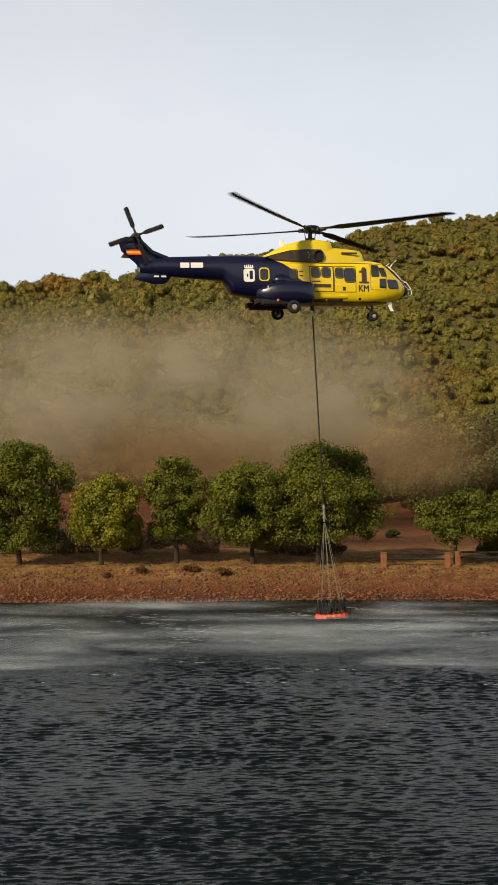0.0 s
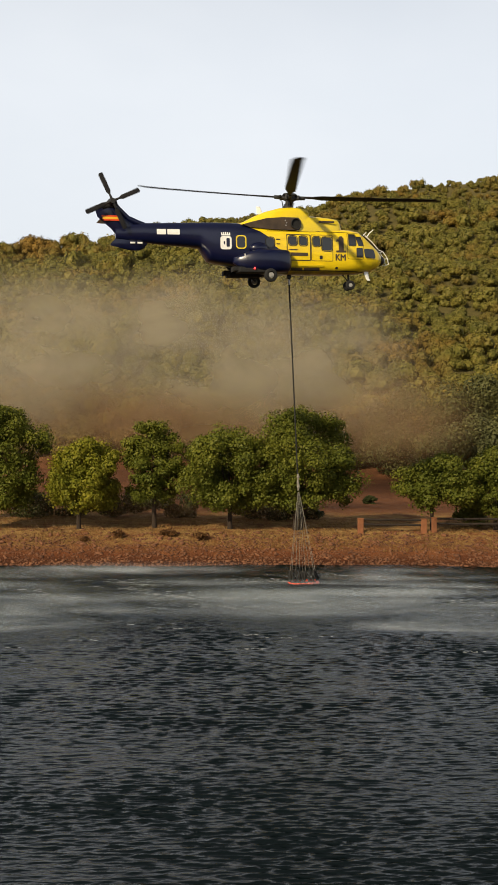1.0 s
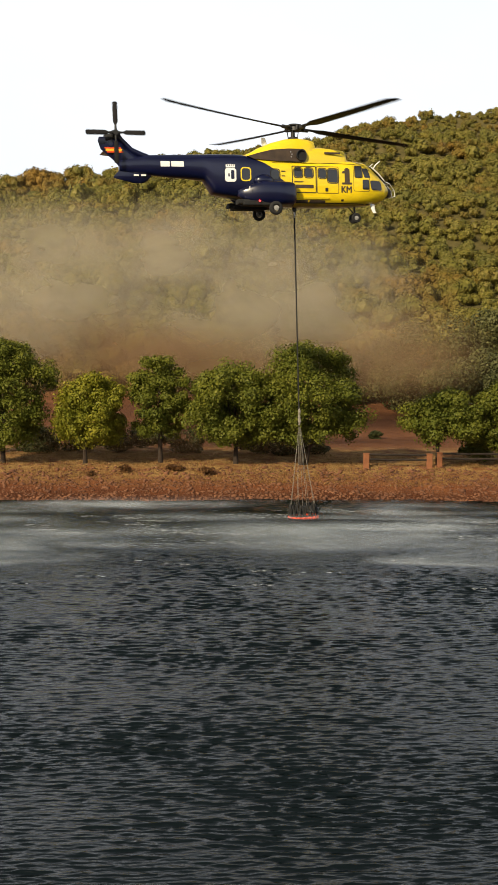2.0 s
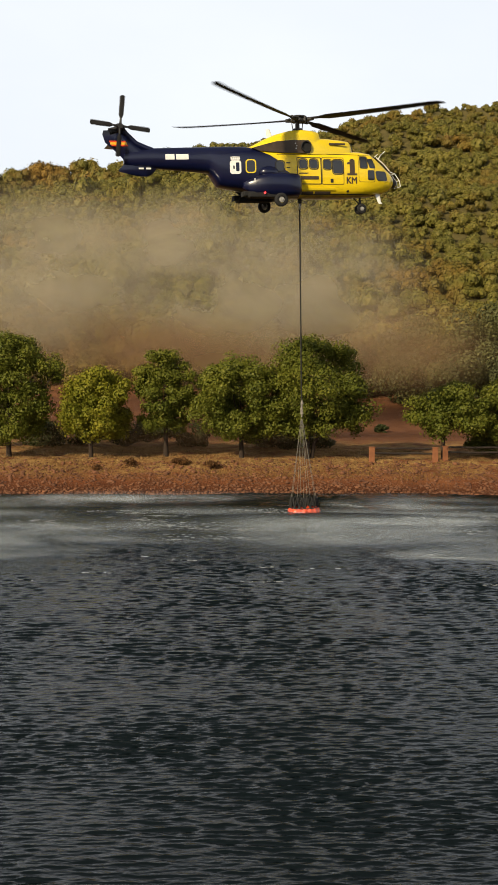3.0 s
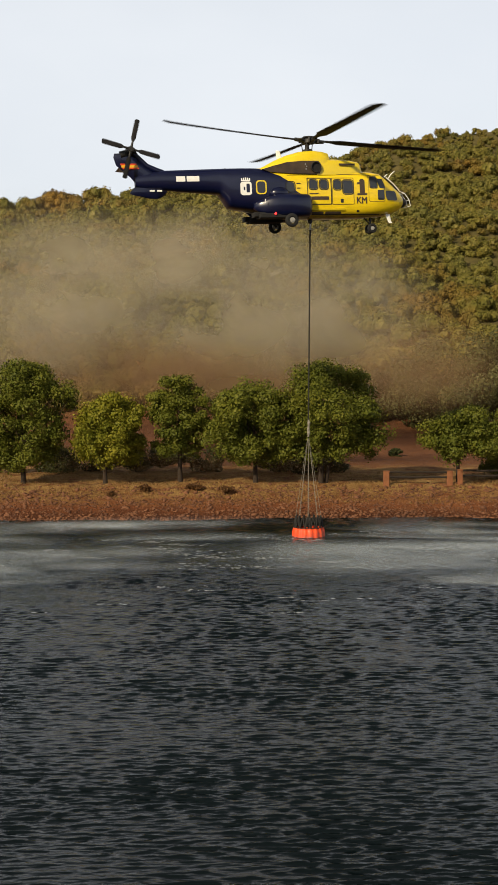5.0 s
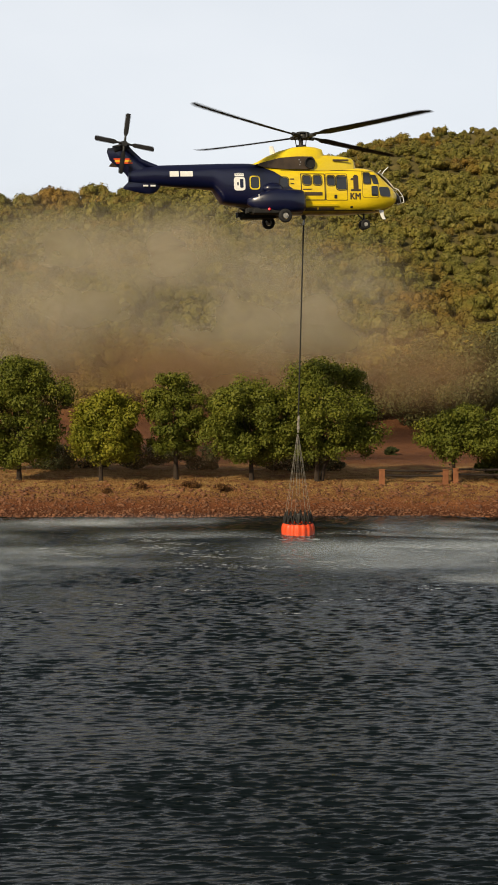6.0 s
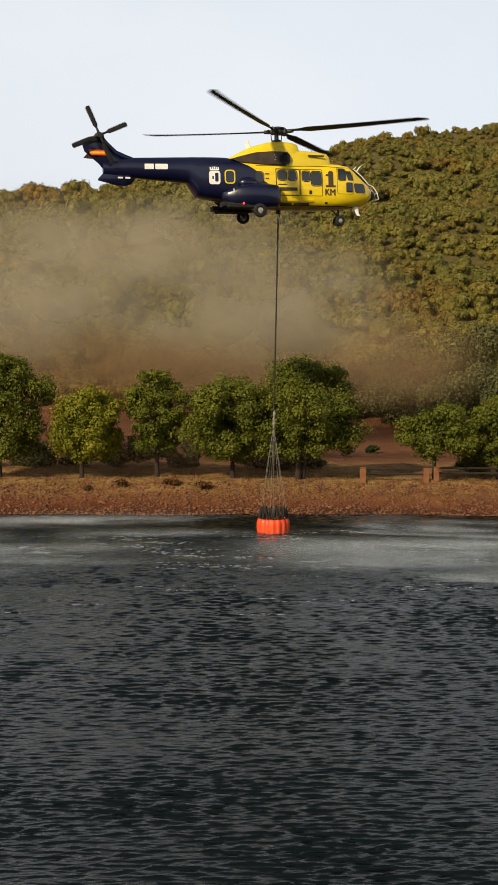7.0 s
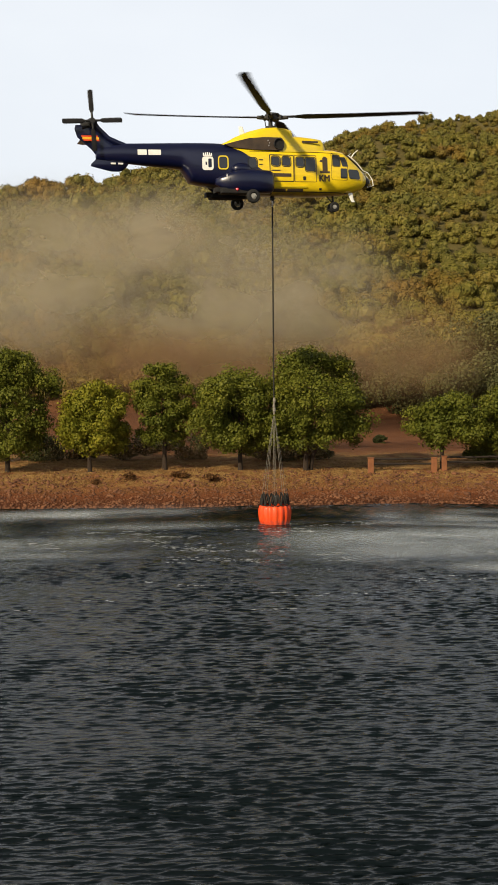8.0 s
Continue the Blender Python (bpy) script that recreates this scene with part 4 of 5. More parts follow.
    for y in (-0.35, 0.35):
        tube(bm, (0.25, y, 0.2), (0, 0, 0.05), 0.025)
        tube(bm, (-0.25, y, 0.2), (0, 0, 0.05), 0.025)
    part("cargo_hook", bm, DARK, h, "black belly cargo hook")

    # main rotor
    bm = bmesh.new()
    tube(bm, (0, 0, 3.5), (0, 0, 4.25), 0.13, 0.11, 16)
    tube(bm, (0, 0, 3.68), (0, 0, 3.84), 0.34, 0.26, 20)
    for k in range(4):
        a = radians(45 + 90 * k)
        tube(bm, (0.26 * math.cos(a), 0.26 * math.sin(a), 3.7), (0.3 * math.cos(a + 0.4), 0.3 * math.sin(a + 0.4), 4.15), 0.025)
    sharpen(part("rotor_mast", bm, DARK, h, "dark rotor mast with control rods"))
    bm = bmesh.new()
    tube(bm, (0, 0, -0.12), (0, 0, 0.14), 0.34, 0.30, 24)
    tube(bm, (0, 0, 0.14), (0, 0, 0.22), 0.42, 0.36, 24)
    for k in range(4):
        a = math.tau * k / 4
        c, s = math.cos(a), math.sin(a)
        tube(bm, (0.2 * c, 0.2 * s, 0), (0.85 * c, 0.85 * s, 0.03), 0.13, 0.10, 10)
        tube(bm, (0.5 * c - 0.22 * s, 0.5 * s + 0.22 * c, 0.06), (0.85 * c + 0.05 * s, 0.85 * s - 0.05 * c, 0.05), 0.05)
        tube(bm, (0.46 * c + 0.2 * s, 0.46 * s - 0.2 * c, -0.1), (0.46 * c + 0.2 * s, 0.46 * s - 0.2 * c, 0.12), 0.07)
    rotor = sharpen(part("main_rotor", bm, DARK, h, "dark four-bladed main rotor head"))
    rotor.matrix_basis = pose(0.13, 0, 4.30)
    for k in range(4):
        bm = bmesh.new()
        st = []
        for r, chord, thick in ((0.8, 0.22, 0.10), (1.25, 0.26, 0.10), (1.75, 0.58, 0.085), (3.0, 0.60, 0.075), (5.0, 0.60, 0.07), (6.9, 0.60, 0.06), (7.85, 0.58, 0.05), (8.15, 0.44, 0.04), (8.35, 0.2, 0.03)):
            tw = radians(13 - 1.1 * r)
            z = 0.03 + 0.012 * r + 0.0018 * r * r
            sweep = 0.0 if r < 7.8 else -(r - 7.8) * 0.35
            st.append(((r, -0.06 + sweep * -1, z), (0, -chord * math.cos(tw), chord * math.sin(tw)), (0, thick * math.sin(tw), thick * math.cos(tw))))
        foil(bm, st)
        b = sharpen(part("blade", bm, BLADE, rotor), 60)
        b.rotation_euler = (0, 0, radians(90 * k))

    # tail rotor
    bm = bmesh.new()
    path_tube(bm, [(-9.80, 0.12, 3.68), (-9.80, -0.15, 3.72), (-9.80, -0.38, 3.73)], [0.24, 0.22, 0.14], 14)
    tube(bm, (-10.3, 0.0, 3.5), (-9.5, 0.0, 3.68), 0.2, 0.22, 14)
    sharpen(part("tail_gearbox", bm, DARK, h), 50)
    bm = bmesh.new()
    tube(bm, (0, 0.1, 0), (0, -0.12, 0), 0.17, 0.14, 16)
    for k in range(4):
        a = math.tau * k / 4
        tube(bm, (0.1 * math.cos(a), -0.03, 0.1 * math.sin(a)), (0.42 * math.cos(a), -0.03, 0.42 * math.sin(a)), 0.07, 0.05, 10)
    tail = sharpen(part("tail_rotor", bm, DARK, h, "dark four-bladed tail rotor head"))
    tail.matrix_basis = pose(-9.80, -0.48, 3.73)
    for k in range(4):
        bm = bmesh.new()
        foil(bm, [((0.40, -0.03, 0), (0, 0.02, 0.12), (0, 0.05, 0)), ((0.55, -0.03, 0), (0, 0.03, 0.24), (0, 0.045, 0)), ((1.1, -0.03, 0), (0, 0.02, 0.26), (0, 0.04, 0)), ((1.5, -0.03, 0), (0, 0.02, 0.26), (0, 0.03, 0)), ((1.56, -0.03, -0.02), (0, 0.01, 0.16), (0, 0.02, 0))])
        b = sharpen(part("tail_blade", bm, BLADE, tail), 60)
        b.rotation_euler = (0, radians(90 * k), 0)
    return h, rotor, tail


HELI, ROTOR, TAIL_ROTOR = helicopter()


# ---- the long line and its bucket ----
LINE, CORDS = 11.60, 5.0


def long_line():
    o = thing("long_line", pose(3.5, 64.5, 17.0), "taut black sling rope hanging from the helicopter's hook", "rope")
    bm = bmesh.new()
    tube(bm, (0, 0, -0.2), (0, 0, -LINE + 0.9), 0.041, sides=10)
    part("rope", bm, ROPE, o)
    bm = bmesh.new()
    for k in range(12):
        tube(bm, (0.02 * math.sin(k * 1.3), 0.02 * math.cos(k * 1.3), -0.25 - k * 0.14), (0, 0, -0.33 - k * 0.14), 0.05, 0.042, 8)
    part("sleeve", bm, ROPE, o, "thick black rope sleeve")
    bm = bmesh.new()
    bmesh.ops.create_icosphere(bm, subdivisions=2, radius=0.07)
    bmesh.ops.translate(bm, verts=bm.verts, vec=(0, 0, -0.2))
    tube(bm, (0, 0, -0.28), (0, 0, 0.02), 0.05)
    part("shackle", bm, METAL, o)
    bm = bmesh.new()
    path_tube(bm, [(0, 0, -LINE + 1.0), (0.03, 0, -LINE + 0.75), (0.0, 0, -LINE + 0.45), (0.02, 0, -LINE + 0.2), (0, 0, -LINE)], [0.035, 0.09, 0.075, 0.095, 0.05], 10)
    part("control_head", bm, CORD, o, "pale wrapped control head at the rope's end")
    return o


def water_bucket():
    """Origin at the top where the cords meet; the bag hangs below."""
    o = thing("water_bucket", pose(4.1, 64.5, 5.7), "orange fabric firefighting bucket on thin cords in the lake", "bucket")
    n, top = 16, -CORDS
    bm = bmesh.new()
    prof = [(0.77, 0.0), (0.82, -0.06), (0.87, -0.22), (0.88, -0.5), (0.85, -0.8), (0.77, -1.05), (0.56, -1.3), (0.28, -1.42)]
    rings = []
    for r, z in prof:
        ring = []
        for k in range(n * 4):
            a = math.tau * k / (n * 4)
            puff = 1 + 0.11 * abs(math.sin(a * n / 2)) ** 0.8 - 0.06
            ring.append((r * puff * math.cos(a), r * puff * math.sin(a), top + z + 0.012 * math.sin(a * n)))
        rings.append(ring)
    loft(bm, rings, caps=False)
    bm.verts.ensure_lookup_table()
    bm.faces.new(bm.verts[-n * 4:])
    bmesh.ops.recalc_face_normals(bm, faces=bm.faces)
    bmesh.ops.solidify(bm, geom=list(bm.faces), thickness=0.02)
    part("bag", bm, BUCKET, o, "ribbed bright orange bag", True)
    bm = bmesh.new()
    for k in range(25):
        a, b = math.tau * k / 24, math.tau * (k + 1) / 24
        tube(bm, (0.78 * math.cos(a), 0.78 * math.sin(a), top + 0.0), (0.78 * math.cos(b), 0.78 * math.sin(b), top + 0.0), 0.03, sides=6)
    part("rim_hoop", bm, DARK, o)
    rng = random.Random(3)
    for k in range(n):
        a = math.tau * k / n
        bm = bmesh.new()
        tube(bm, (0.80 * math.cos(a), 0.80 * math.sin(a), top - 0.15), (0.80 * math.cos(a), 0.80 * math.sin(a), top - 0.9), 0.022, sides=6)
        part("seam_strap", bm, BUCKET, o)
        bm = bmesh.new()
        up = top + 0.62 + rng.uniform(-0.05, 0.05)
        for turn in (-0.5, 0.5):
            b = a + turn * math.tau / n
            path_tube(bm, [(0.79 * math.cos(b), 0.79 * math.sin(b), top), (0.765 * math.cos(a + turn * 0.2), 0.765 * math.sin(a + turn * 0.2), top + 0.33), (0.70 * math.cos(a), 0.70 * math.sin(a), up)], [0.046, 0.040, 0.034], 8)
        part("bridle", bm, ROPE, o, "dark bridle strap")
        if k % 2 == 0:
            bm = bmesh.new()
            tube(bm, (0.70 * math.cos(a), 0.70 * math.sin(a), up), (0.04 * math.cos(a), 0.04 * math.sin(a), -0.1), 0.009, sides=5)
            part("cord", bm, CORD, o, "thin pale cord")
    bm = bmesh.new()
    box(bm, 0, 0, top + 0.25, 0.3, 0.3, 0.5, 0.05)
    tube(bm, (0, 0, top - 0.6), (0, 0, top + 0.2), 0.05)
    part("dump_valve", bm, DARK, o, "black valve housing in the bucket's mouth")
    bm = bmesh.new()
    tube(bm, (0, 0, top + 0.4), (0, 0, -0.1), 0.006, sides=6)
    part("control_cable", bm, CORD, o)
    return o


ROPE_LINE = long_line()
WATER_BUCKET = water_bucket()


# ---- trees along the bank ----
def tree(x, y, top, bottom, half, leaf, seed, label, shift=0.0, lean=0.0, twin=False, full=1.0):
    """A tapered trunk with limbs into a crown of many leaves, in clumps that fill a rounded outline and droop at its foot."""
    rng = np.random.default_rng(seed)
    z0 = land_z(x, y) - 0.08
    o = thing("tree", pose(x, y, z0), label, "tree", "trees along the lake bank")
    cz, tall = (top + bottom) / 2, top - bottom
    cx = shift

    def reach(h):
        return np.interp(h, [0.0, 0.1, 0.28, 0.5, 0.7, 0.86, 0.95, 1.0], [0.62, 0.84, 0.97, 1.0, 0.90, 0.66, 0.40, 0.16])

    # clumps: most near the outline, some inside
    count = int(125 * half / 3)
    h = rng.uniform(0.0, 0.97, count)
    turn = rng.uniform(0, math.tau, count)
    bulge = 1 + 0.17 * np.sin(2 * turn + rng.uniform(0, 6)) * np.cos(6 * h + rng.uniform(0, 6)) + rng.normal(0, 0.11, count)
    out = reach(h) * bulge * np.sqrt(rng.uniform(0.12, 1.0, count)) * 0.86
    size = rng.uniform(0.34, 0.78, count) * (half / 3) ** 0.5
    mids = np.stack([cx + half * out * np.cos(turn), half * 0.92 * out * np.sin(turn), bottom + 0.25 + h * (tall - 0.65) + rng.normal(0, 0.14, count)], 1)
    n = int(280 * count * full)
    k = rng.integers(0, count, n)
    d = rng.normal(size=(n, 3))
    d[:, 2] += 0.25
    d /= np.linalg.norm(d, axis=1)[:, None]
    r = rng.uniform(0.3, 1.0, (n, 1)) ** 0.55
    pts = mids[k] + d * r * size[k][:, None] * np.array([1.15, 1.15, 0.85]) + rng.normal(0, 0.10, (n, 3))
    # sprays that hang below the crown
    low = rng.integers(0, count, n // 16)
    low = low[h[low] < 0.3]
    hang = mids[low] + np.stack([rng.normal(0, 0.3, len(low)), rng.normal(0, 0.3, len(low)), -np.abs(rng.normal(0.3, 0.22, len(low)))], 1)
    pts, d = np.concatenate([pts, hang]), np.concatenate([d, rng.normal(size=(len(low), 3))])
    v, q = leaf_quads(rng, pts, 0.16, spread=0.5, out=d, wild=0.55)
    crown = quad_mesh("crown", v, q, leaf)
    crown.parent = o
    bm = bmesh.new()
    r0 = 0.09 + 0.010 * top
    fork = bottom + 0.5
    path_tube(bm, [(0, 0, -0.1), (0.02, 0, 0.12), (lean * 0.4, 0, fork * 0.5), (lean, 0, fork), (lean + cx * 0.4, 0, cz)], [r0 * 1.6, r0 * 1.1, r0 * 0.9, r0 * 0.8, r0 * 0.35], 10)
    if twin:
        path_tube(bm, [(0.35, 0.3, -0.1), (0.55, 0.3, fork * 0.5), (1.1, 0.2, fork), (1.7, 0.1, cz)], [r0 * 0.9, r0 * 0.7, r0 * 0.6, r0 * 0.25], 10)
    sharpen(part("trunk", bm, BARK, o), 60)
    for i in range(11):
        s = rng.uniform(0.0, 0.6)
        a = Vector((lean + cx * 0.4 * s, 0, fork + (cz - fork) * s))
        b = Vector(mids[i])
        b.z = max(b.z, a.z + 0.1)
        c = (a + b) / 2 + Vector((0, 0, -0.12 * (b - a).length))
        bm = bmesh.new()
        path_tube(bm, [a, c, b], [r0 * 0.42, r0 * 0.28, r0 * 0.08], 7)
        sharpen(part("limb", bm, BARK, o), 60)
    return o


tree(-15.6, 79.6, 8.7, 1.4, 3.6, LEAF_GREEN, 21, "tall dark green broadleaf tree on the stony bank", 0.1)
tree(-10.0, 79.4, 6.2, 1.3, 2.9, LEAF_YELLOW, 22, "smaller yellowing broadleaf tree on the stony bank", 0.4)
tree(-4.95, 80.2, 7.6, 1.8, 2.2, LEAF_GREEN, 23, "narrow green broadleaf tree on the stony bank", -0.2, full=0.85)
tree(0.23, 79.8, 7.1, 1.5, 3.8, LEAF_GREEN, 24, "spreading green broadleaf tree on the stony bank", -0.3)
tree(4.67, 79.6, 8.5, 1.7, 3.95, LEAF_GREEN, 25, "broad domed green tree with a forked trunk", 0.7, 0.15, True)
tree(14.05, 79.8, 5.3, 1.75, 3.0, LEAF_GREEN, 26, "low light-green tree behind the rail fence", 0.45, full=0.7)
tree(18.6, 80.6, 6.0, 1.0, 2.4, LEAF_GREEN, 27, "leafy green tree beyond the rail fence", 0.0)


def shrub(x, y, half, tall, leaf, seed, label="dark green shrub behind the bank trees", thick=1.0):
    rng = np.random.default_rng(seed)
    c, d = lobes(rng, int(2200 * thick * half ** 1.3), 13, (half, half * 0.8, tall * 0.6), 0.5)
    c[:, 2] = np.maximum(c[:, 2] + tall * 0.45, 0.02)
    v, q = leaf_tris(rng, c, 0.34 if half > 3 else 0.17 if thick > 0.5 else 0.13, out=d, wild=0.6 if thick > 0.5 else 2.0)
    crown = quad_mesh("shrub", v, q, leaf)
    crown.matrix_world = pose(x, y, land_z(x, y) - 0.05)
    return tagged(crown, label, "shrub", "shrubs behind the bank trees")


for i, (x, y, half, tall) in enumerate([(-18.0, 87.5, 2.2, 2.3), (-14.6, 88.0, 2.2, 2.5), (-11.4, 88.5, 2.0, 2.0), (-8.6, 88.0, 2.1, 1.9), (-6.0, 88.4, 2.1, 2.1), (-3.4, 88.2, 1.8, 1.7),
                                        (1.6, 88.0, 1.9, 1.7), (4.2, 87.6, 2.0, 2.0), (5.6, 87.8, 1.9, 1.5), (17.4, 83.0, 1.4, 1.7), (21.0, 84.0, 1.8, 2.2)]):
    shrub(x, y, half, tall, LEAF_HEDGE if i != 9 else LEAF_GREEN, 40 + i)
for i, (x, y, half, tall) in enumerate([(-7.1, 76.6, 0.5, 0.6), (-3.9, 77.2, 0.7, 0.5), (-9.2, 76.2, 0.4, 0.4), (-1.7, 76.7, 0.6, 0.65), (12.6, 103.0, 0.9, 0.8)]):
    shrub(x, y, half, tall, TUSSOCK if i != 4 else LEAF_HEDGE, 60 + i, "dry brown tussock on the stony bank", 0.4 if i != 4 else 1.0)
for i, (x, y, half, tall) in enumerate([(21.5, 118.0, 4.0, 6.5), (26.5, 121.0, 4.4, 7.4), (17.5, 124.0, 3.8, 6.0), (30.5, 126.0, 4.5, 8.4), (24.0, 130.0, 4.4, 9.2), (13.5, 129.0, 3.6, 6.0), (19.0, 131.0, 4.2, 9.4), (9.5, 131.0, 3.4, 4.6), (28.0, 131.5, 4.4, 10.5)]):
    shrub(x, y, half, tall, LEAF_OAK, 70 + i, "grey-green oak thicket at the hill's foot", 0.6)


# ---- rail fence ----
def fence(x0, x1, posts, y):
    z = land_z((x0 + x1) / 2, y) + 0.12
    o = thing("rail_fence", pose(x0, y, z), "low fence of orange-brown posts with two dark rails", "fence", "rail fences on the bank")
    for px, w in posts:
        bm = bmesh.new()
        box(bm, px - x0, 0, 0.28, w, 0.30, 1.08, 0.03)
        box(bm, px - x0, 0, 0.84, w + 0.05, 0.35, 0.07, 0.02)
        part("post", bm, POST, o)
    for rz in (0.44, 0.78):
        bm = bmesh.new()
        n = 7
        path_tube(bm, [((x1 - x0) * k / n, -0.05 + 0.01 * math.sin(k * 2.1), rz + 0.015 * math.sin(k * 1.7 + rz)) for k in range(n + 1)], [0.07] * (n + 1), 8)
        part("rail", bm, RAIL, o)
    return o


fence(9.1, 13.4, [(9.1, 0.40), (13.4, 0.40)], 79.2)
fence(14.1, 19.6, [(14.1, 0.34), (19.6, 0.40)], 79.2)


# ---- stones and dry grass on the bank ----
def bank_stones():
    rng = np.random.default_rng(8)
    shapes = []
    for k in range(8):
        bm = bmesh.new()
        bmesh.ops.create_icosphere(bm, subdivisions=1, radius=1.0)
        for v in bm.verts:
            v.co *= rng.uniform(0.7, 1.15)
        bm.verts.ensure_lookup_table()
        shapes.append((np.array([v.co[:] for v in bm.verts]), np.array([[w.index for w in f.verts] for f in bm.faces])))
        bm.free()
    vs, fs, at = [], [], 0
    for k in range(9000):
        x = rng.uniform(-24, 24)
        shore = 72.6 + 0.035 * x + 0.5 * math.sin(x * 0.21) + 0.25 * math.sin(x * 0.63 + 1.0)
        y = shore + 5.8 * rng.random() ** 1.7 - 0.15
        s = 0.035 + 0.12 * rng.random() ** 3
        if k % 22 == 0:
            y, s = shore + rng.uniform(2.6, 6.4), rng.uniform(0.08, 0.16)
        if rng.random() < 0.02:
            s *= 1.8
        v, f = shapes[k % 8]
        a = rng.uniform(0, math.tau)
        w = v * np.array([s * rng.uniform(0.8, 1.5), s * rng.uniform(0.7, 1.2), s * rng.uniform(0.45, 0.8)])
        w = w @ np.array([[math.cos(a), math.sin(a), 0], [-math.sin(a), math.cos(a), 0], [0, 0, 1]])
        vs.append(w + np.array([x, y, land_z(x, y) + s * 0.15]))
        fs.append(f + at)
        at += len(v)
    ob = quad_mesh("bank_stones", np.concatenate(vs), np.concatenate(fs), STONE)
    return tagged(ob, "reddish loose stones strewn over the lake bank", "stones", kind="stuff")


def dry_grass():
    rng = np.random.default_rng(9)
    n = 16000
    x = rng.uniform(-24, 24, n)
    y = 75.6 + 11 * rng.random(n) ** 1.4
    keep = [i for i in range(n) if noise.noise((x[i] / 2.2, y[i] / 1.6, 3.0)) > -0.12]
    c = np.array([(x[i], y[i], land_z(x[i], y[i])) for i in keep])
    m = len(c)
    tilt = rng.normal(0, 0.10, (m, 2))
    hgt = rng.uniform(0.05, 0.16, m)
    side = rng.uniform(0, math.tau, m)
    w = 0.025
    du = np.stack([np.cos(side) * w, np.sin(side) * w, np.zeros(m)], 1)
    tip = c + np.stack([tilt[:, 0], tilt[:, 1], hgt], 1)
    v = np.stack([c - du, c + du, tip + du * 0.3, tip - du * 0.3], 1).reshape(-1, 3)
    ob = quad_mesh("dry_grass", v, np.arange(4 * m).reshape(m, 4), STRAW)
    return tagged(ob, "sparse straw-coloured grass along the bank top", "grass", kind="stuff")


bank_stones()
dry_grass()


# ---- airborne dust and spray ----
DRIFT = []


def veil(name, x, y, z, wide, tall, material, parent, speed, seed):
    """One billow: a bulging, uneven sheet that thins out to nothing at its rim."""
    rng = np.random.default_rng(seed)
    nx, nz = 26, 16
    ph = rng.uniform(0, 6, 4)
    verts = []
    for j in range(nz + 1):
        for i in range(nx + 1):
            u, v = 2 * i / nx - 1, 2 * j / nz - 1
            depth = -0.05 * wide * max(0.0, 1 - u * u - v * v) + 0.011 * wide * (math.sin(3 * u + ph[0]) * math.cos(2.5 * v + ph[1]) + 0.5 * math.sin(6 * u + ph[2]) * math.sin(5 * v + ph[3]))
            verts.append((u * wide / 2, depth, v * tall / 2))
    i = np.arange(nz)[:, None] * (nx + 1) + np.arange(nx)[None, :]
    quads = np.stack([i, i + 1, i + nx + 2, i + nx + 1], -1).reshape(-1, 4)
    uv = np.array([(2 * (k % (nx + 1)) / nx - 1, 2 * (k // (nx + 1)) / nz - 1) for k in range(len(verts))])
    quads = quads[(np.hypot(*uv.T)[quads] < 1.0).any(1)]
    ob = quad_mesh(name, np.array(verts), quads, material, True)
    ob.parent = parent
    ob.matrix_basis = pose(x, y, z)
    DRIFT.append((ob, speed, (x, y, z)))
    return ob


DUST_CLOUD = thing("dust_cloud", pose(0, 0, 0), "brown dust cloud blown up in front of the hillside", "dust cloud")
for i, (x, y, z, wide, tall, vx, vz) in enumerate([
        (-15, 112, 15.0, 40, 22, -0.1, 0.25), (-2, 100, 13.0, 34, 18, -0.3, 0.12), (8, 107, 13.5, 30, 18, -0.3, 0.1), (-19, 95, 11.5, 24, 15, -0.05, 0.15),
        (1, 118, 18.5, 32, 17, -0.5, 0.3), (-21, 122, 18.5, 30, 18, 0.0, 0.35), (-7, 104, 17.0, 20, 14, -0.2, 0.35), (12, 114, 16.5, 17, 14, -0.3, 0.1)]):
    veil("billow", x, y, z, wide, tall, DUST, DUST_CLOUD, (vx, 0.0, vz), 80 + i)
# low billows above the bank trees, coloured darker to stand for shadowed dust
for i, (x, y, z, wide, tall, vx) in enumerate([(-13, 97.5, 9.2, 36, 10.0, 0.1), (1, 91, 8.2, 32, 8.6, 0.1)]):
    veil("billow", x, y, z, wide, tall, RED_DUST_SHADED, DUST_CLOUD, (vx, 0.0, 0.03), 95 + i)
veil("billow", 14, 103, 9.5, 22, 13, BANK_DUST, DUST_CLOUD, (0.1, 0.0, 0.1), 98)
veil("billow", -6, 86.3, 2.6, 46, 4.0, BANK_DUST, DUST_CLOUD, (0.15, 0.0, 0.0), 99)
SPRAY_MIST = thing("spray_mist", pose(0, 0, 0), "white spray blown over the lake by the rotor wash", "spray")
spray_rng = np.random.default_rng(78)
for i in range(26):
    y = 47.0 + 22.0 * (i + spray_rng.random()) / 26
    side = -1 if i % 2 else 1
    x = side * spray_rng.uniform(1.0, 15.0) + (2.5 if y > 61 else -1.0)
    wide, tall = spray_rng.uniform(12, 24), (0.7 + 1.5 * spray_rng.random() ** 1.5) * (0.55 if y > 60 else 1.0)
    veil("spray_sheet", x, y, tall * 0.42, wide, tall, SPRAY, SPRAY_MIST, (side * 0.5, -0.15, 0.0), 100 + i)


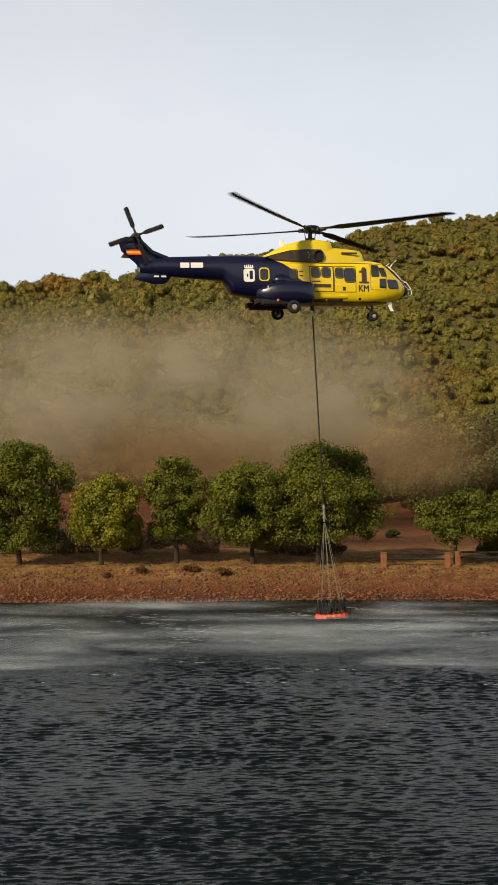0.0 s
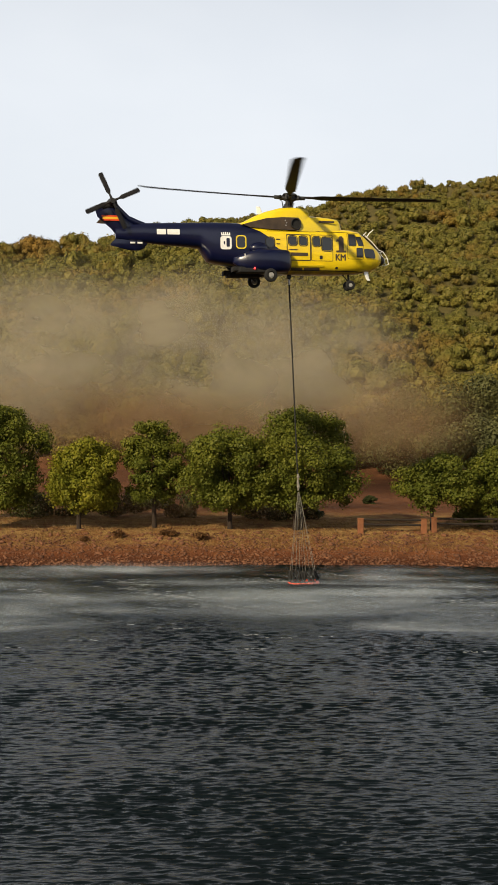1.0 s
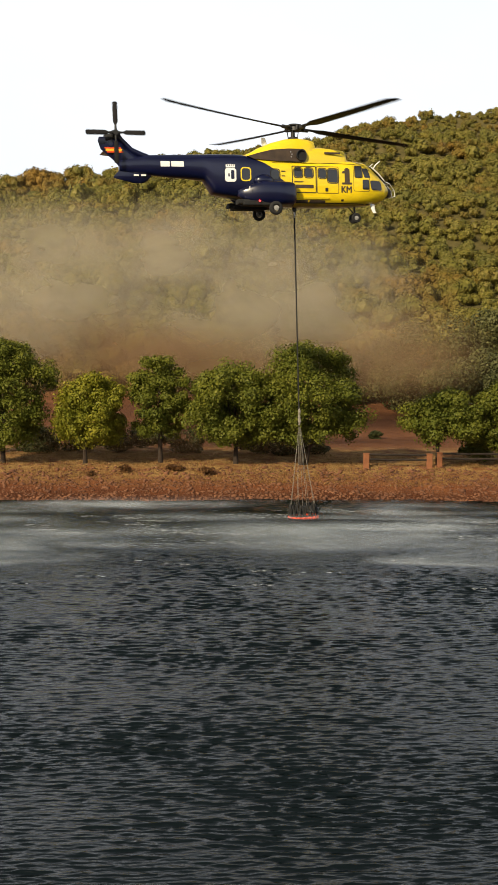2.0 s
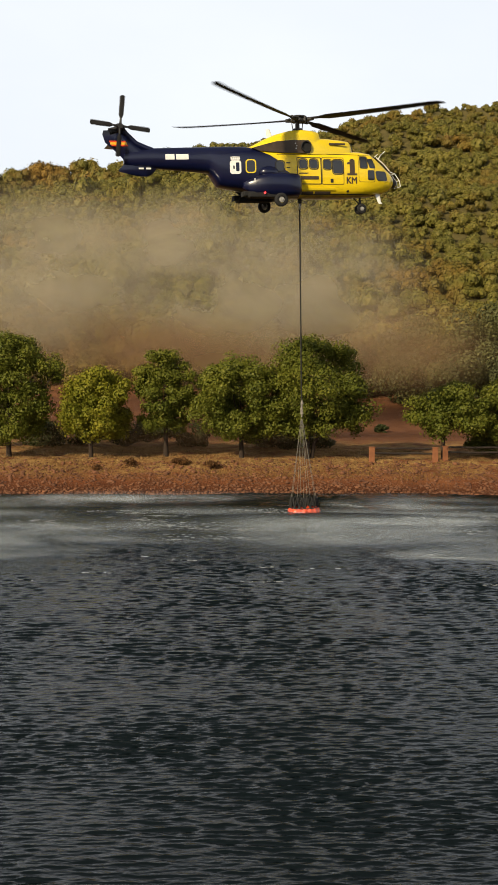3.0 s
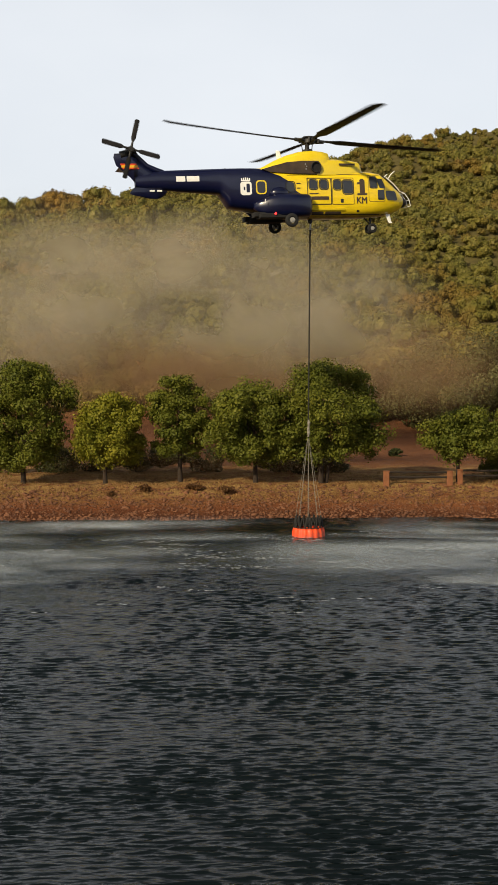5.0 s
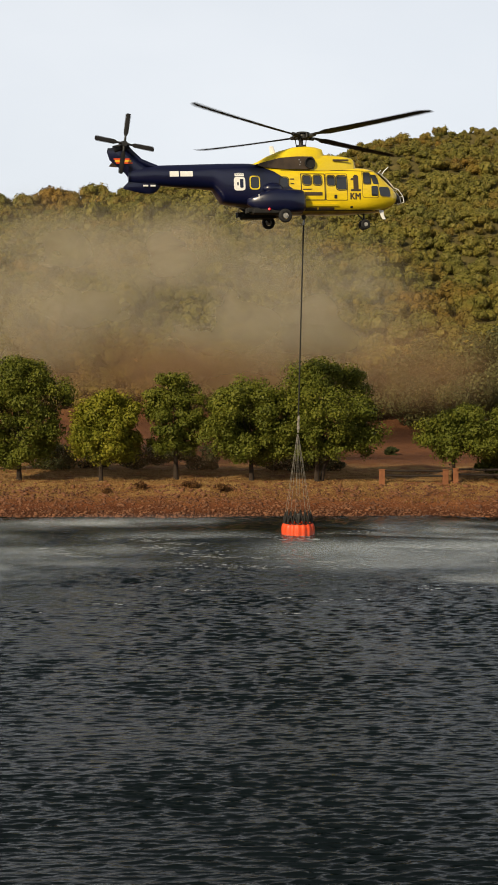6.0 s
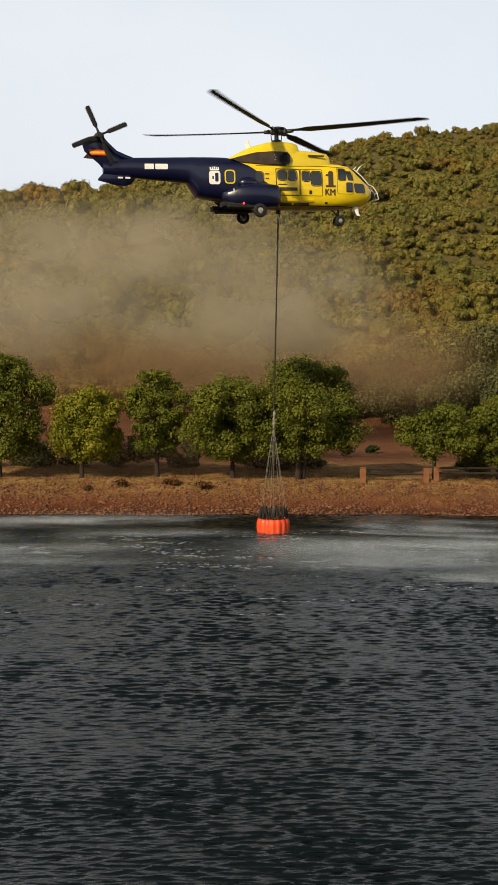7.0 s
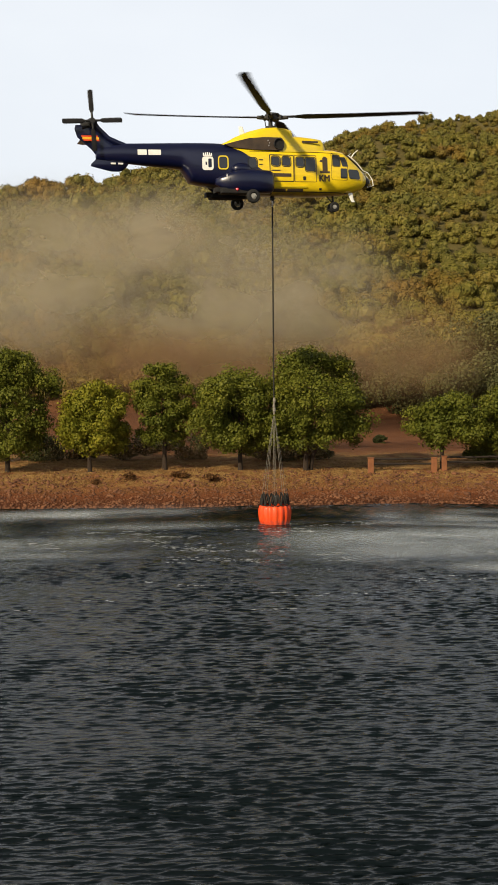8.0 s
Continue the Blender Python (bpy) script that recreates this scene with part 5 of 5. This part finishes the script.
# ---- what moves ----
def motions():
    # helicopter: seconds, x, z, yaw, nose-up pitch
    flight = [(0.0, 3.50, 17.07, 15.7, 1.85), (0.5, 3.41, 16.96, 15.9, 1.92), (1.0, 3.32, 16.88, 16.2, 1.82), (1.5, 3.25, 16.87, 16.4, 1.78),
              (2.0, 3.26, 16.90, 16.1, 1.98), (3.5, 3.25, 17.08, 16.2, 2.68), (4.0, 3.26, 17.17, 16.3, 2.66), (4.5, 3.23, 17.22, 16.4, 2.68),
              (6.0, 2.98, 17.40, 16.4, 2.75), (6.5, 2.80, 17.46, 16.5, 2.58), (7.0, 2.56, 17.55, 16.9, 2.22), (7.5, 2.29, 17.65, 16.9, 1.85), (8.0, 2.01, 17.81, 16.4, 1.30)]
    walk(HELI, [(t, pose(x, 64.5, z, 0, -pitch, yaw)) for t, x, z, yaw, pitch in flight])

    # rope: foot of the long line; bucket: its mouth
    foot = [(4.13, 5.75), (3.98, 5.70), (3.93, 5.68), (3.88, 5.66), (3.67, 5.68), (3.46, 5.86), (3.39, 5.95), (3.27, 6.02), (2.76, 6.15), (2.60, 6.22), (2.44, 6.31), (2.33, 6.42), (2.06, 6.58)]
    mouth = [(4.52, 0.42), (4.36, 0.36), (4.27, 0.31), (4.12, 0.30), (3.96, 0.33), (3.58, 0.56), (3.44, 0.66), (3.28, 0.74), (2.79, 0.90), (2.63, 0.97), (2.47, 1.04), (2.32, 1.14), (2.09, 1.28)]
    swing, hang = [], []
    for (t, x, z, yaw, pitch), (fx, fz), (mx, mz) in zip(flight, foot, mouth):
        swing.append((t, pose(x, 64.5, z - 0.18, 0, math.degrees(math.atan2(x - fx, z - fz)), 0)))
        a = math.atan2(x - fx, z - 0.18 - fz)
        kx, kz = x - LINE * math.sin(a), z - 0.18 - LINE * math.cos(a)
        hang.append((t, pose(kx, 64.5, kz, 0, math.degrees(math.atan2(kx - mx, kz - mz)), 15 * math.sin(t * 0.7))))
    walk(ROPE_LINE, swing)
    walk(WATER_BUCKET, hang)

    # lake: ripples run towards the near shore
    run = [(0.0, pose(0, 0, 0)), (4.0, pose(0.3, -2.2, 0)), (8.0, pose(0.6, -4.4, 0))]
    walk(WATER_SHEET, run)
    walk(FOAM_FLECKS, run)

    # dust drifts up and away to the side, spray runs out over the water
    for ob, (vx, vy, vz), (x, y, z) in DRIFT:
        walk(ob, [(t, pose(x + vx * t, y + vy * t, z + vz * t, 0, 1.2 * vx * t * 0.3, 0)) for t in (0.0, 2.0, 4.0, 6.0, 8.0)])

    # rotors: the main one turns clockwise from above, about 4.4 turns a second
    seen_t = [0.0, 1.0, 1.5, 2.0, 3.5, 4.5, 6.5, 7.0, 8.0]
    seen_a = [-31.8, 179.8, 293.0, 393.0, 699.0, 909.0, 1318.0, 1413.5, 1608.0]
    tail_t = [0.0, 1.0, 1.5, 3.5, 4.5, 6.5, 7.0, 7.5, 8.0]
    tail_a = [20.0, 24.0, 4.5, -11.0, -18.0, -8.0, 23.0, -24.0, 3.0]
    spin, tail_spin = [], []
    for k in range(0, 241):
        t = k / 30
        a = float(np.interp(t, seen_t, seen_a)) - 106.0 - 60.0 * k
        spin.append((t, pose(0.13, 0, 4.30, 0, 4.0, 0) @ pose(0, 0, 0, 0, 0, a)))
        b = float(np.interp(t, tail_t, tail_a)) + 60.0 * k
        tail_spin.append((t, pose(-9.80, -0.48, 3.73, 0, -b, 0)))
    walk(ROTOR, spin)
    walk(TAIL_ROTOR, tail_spin)


motions()
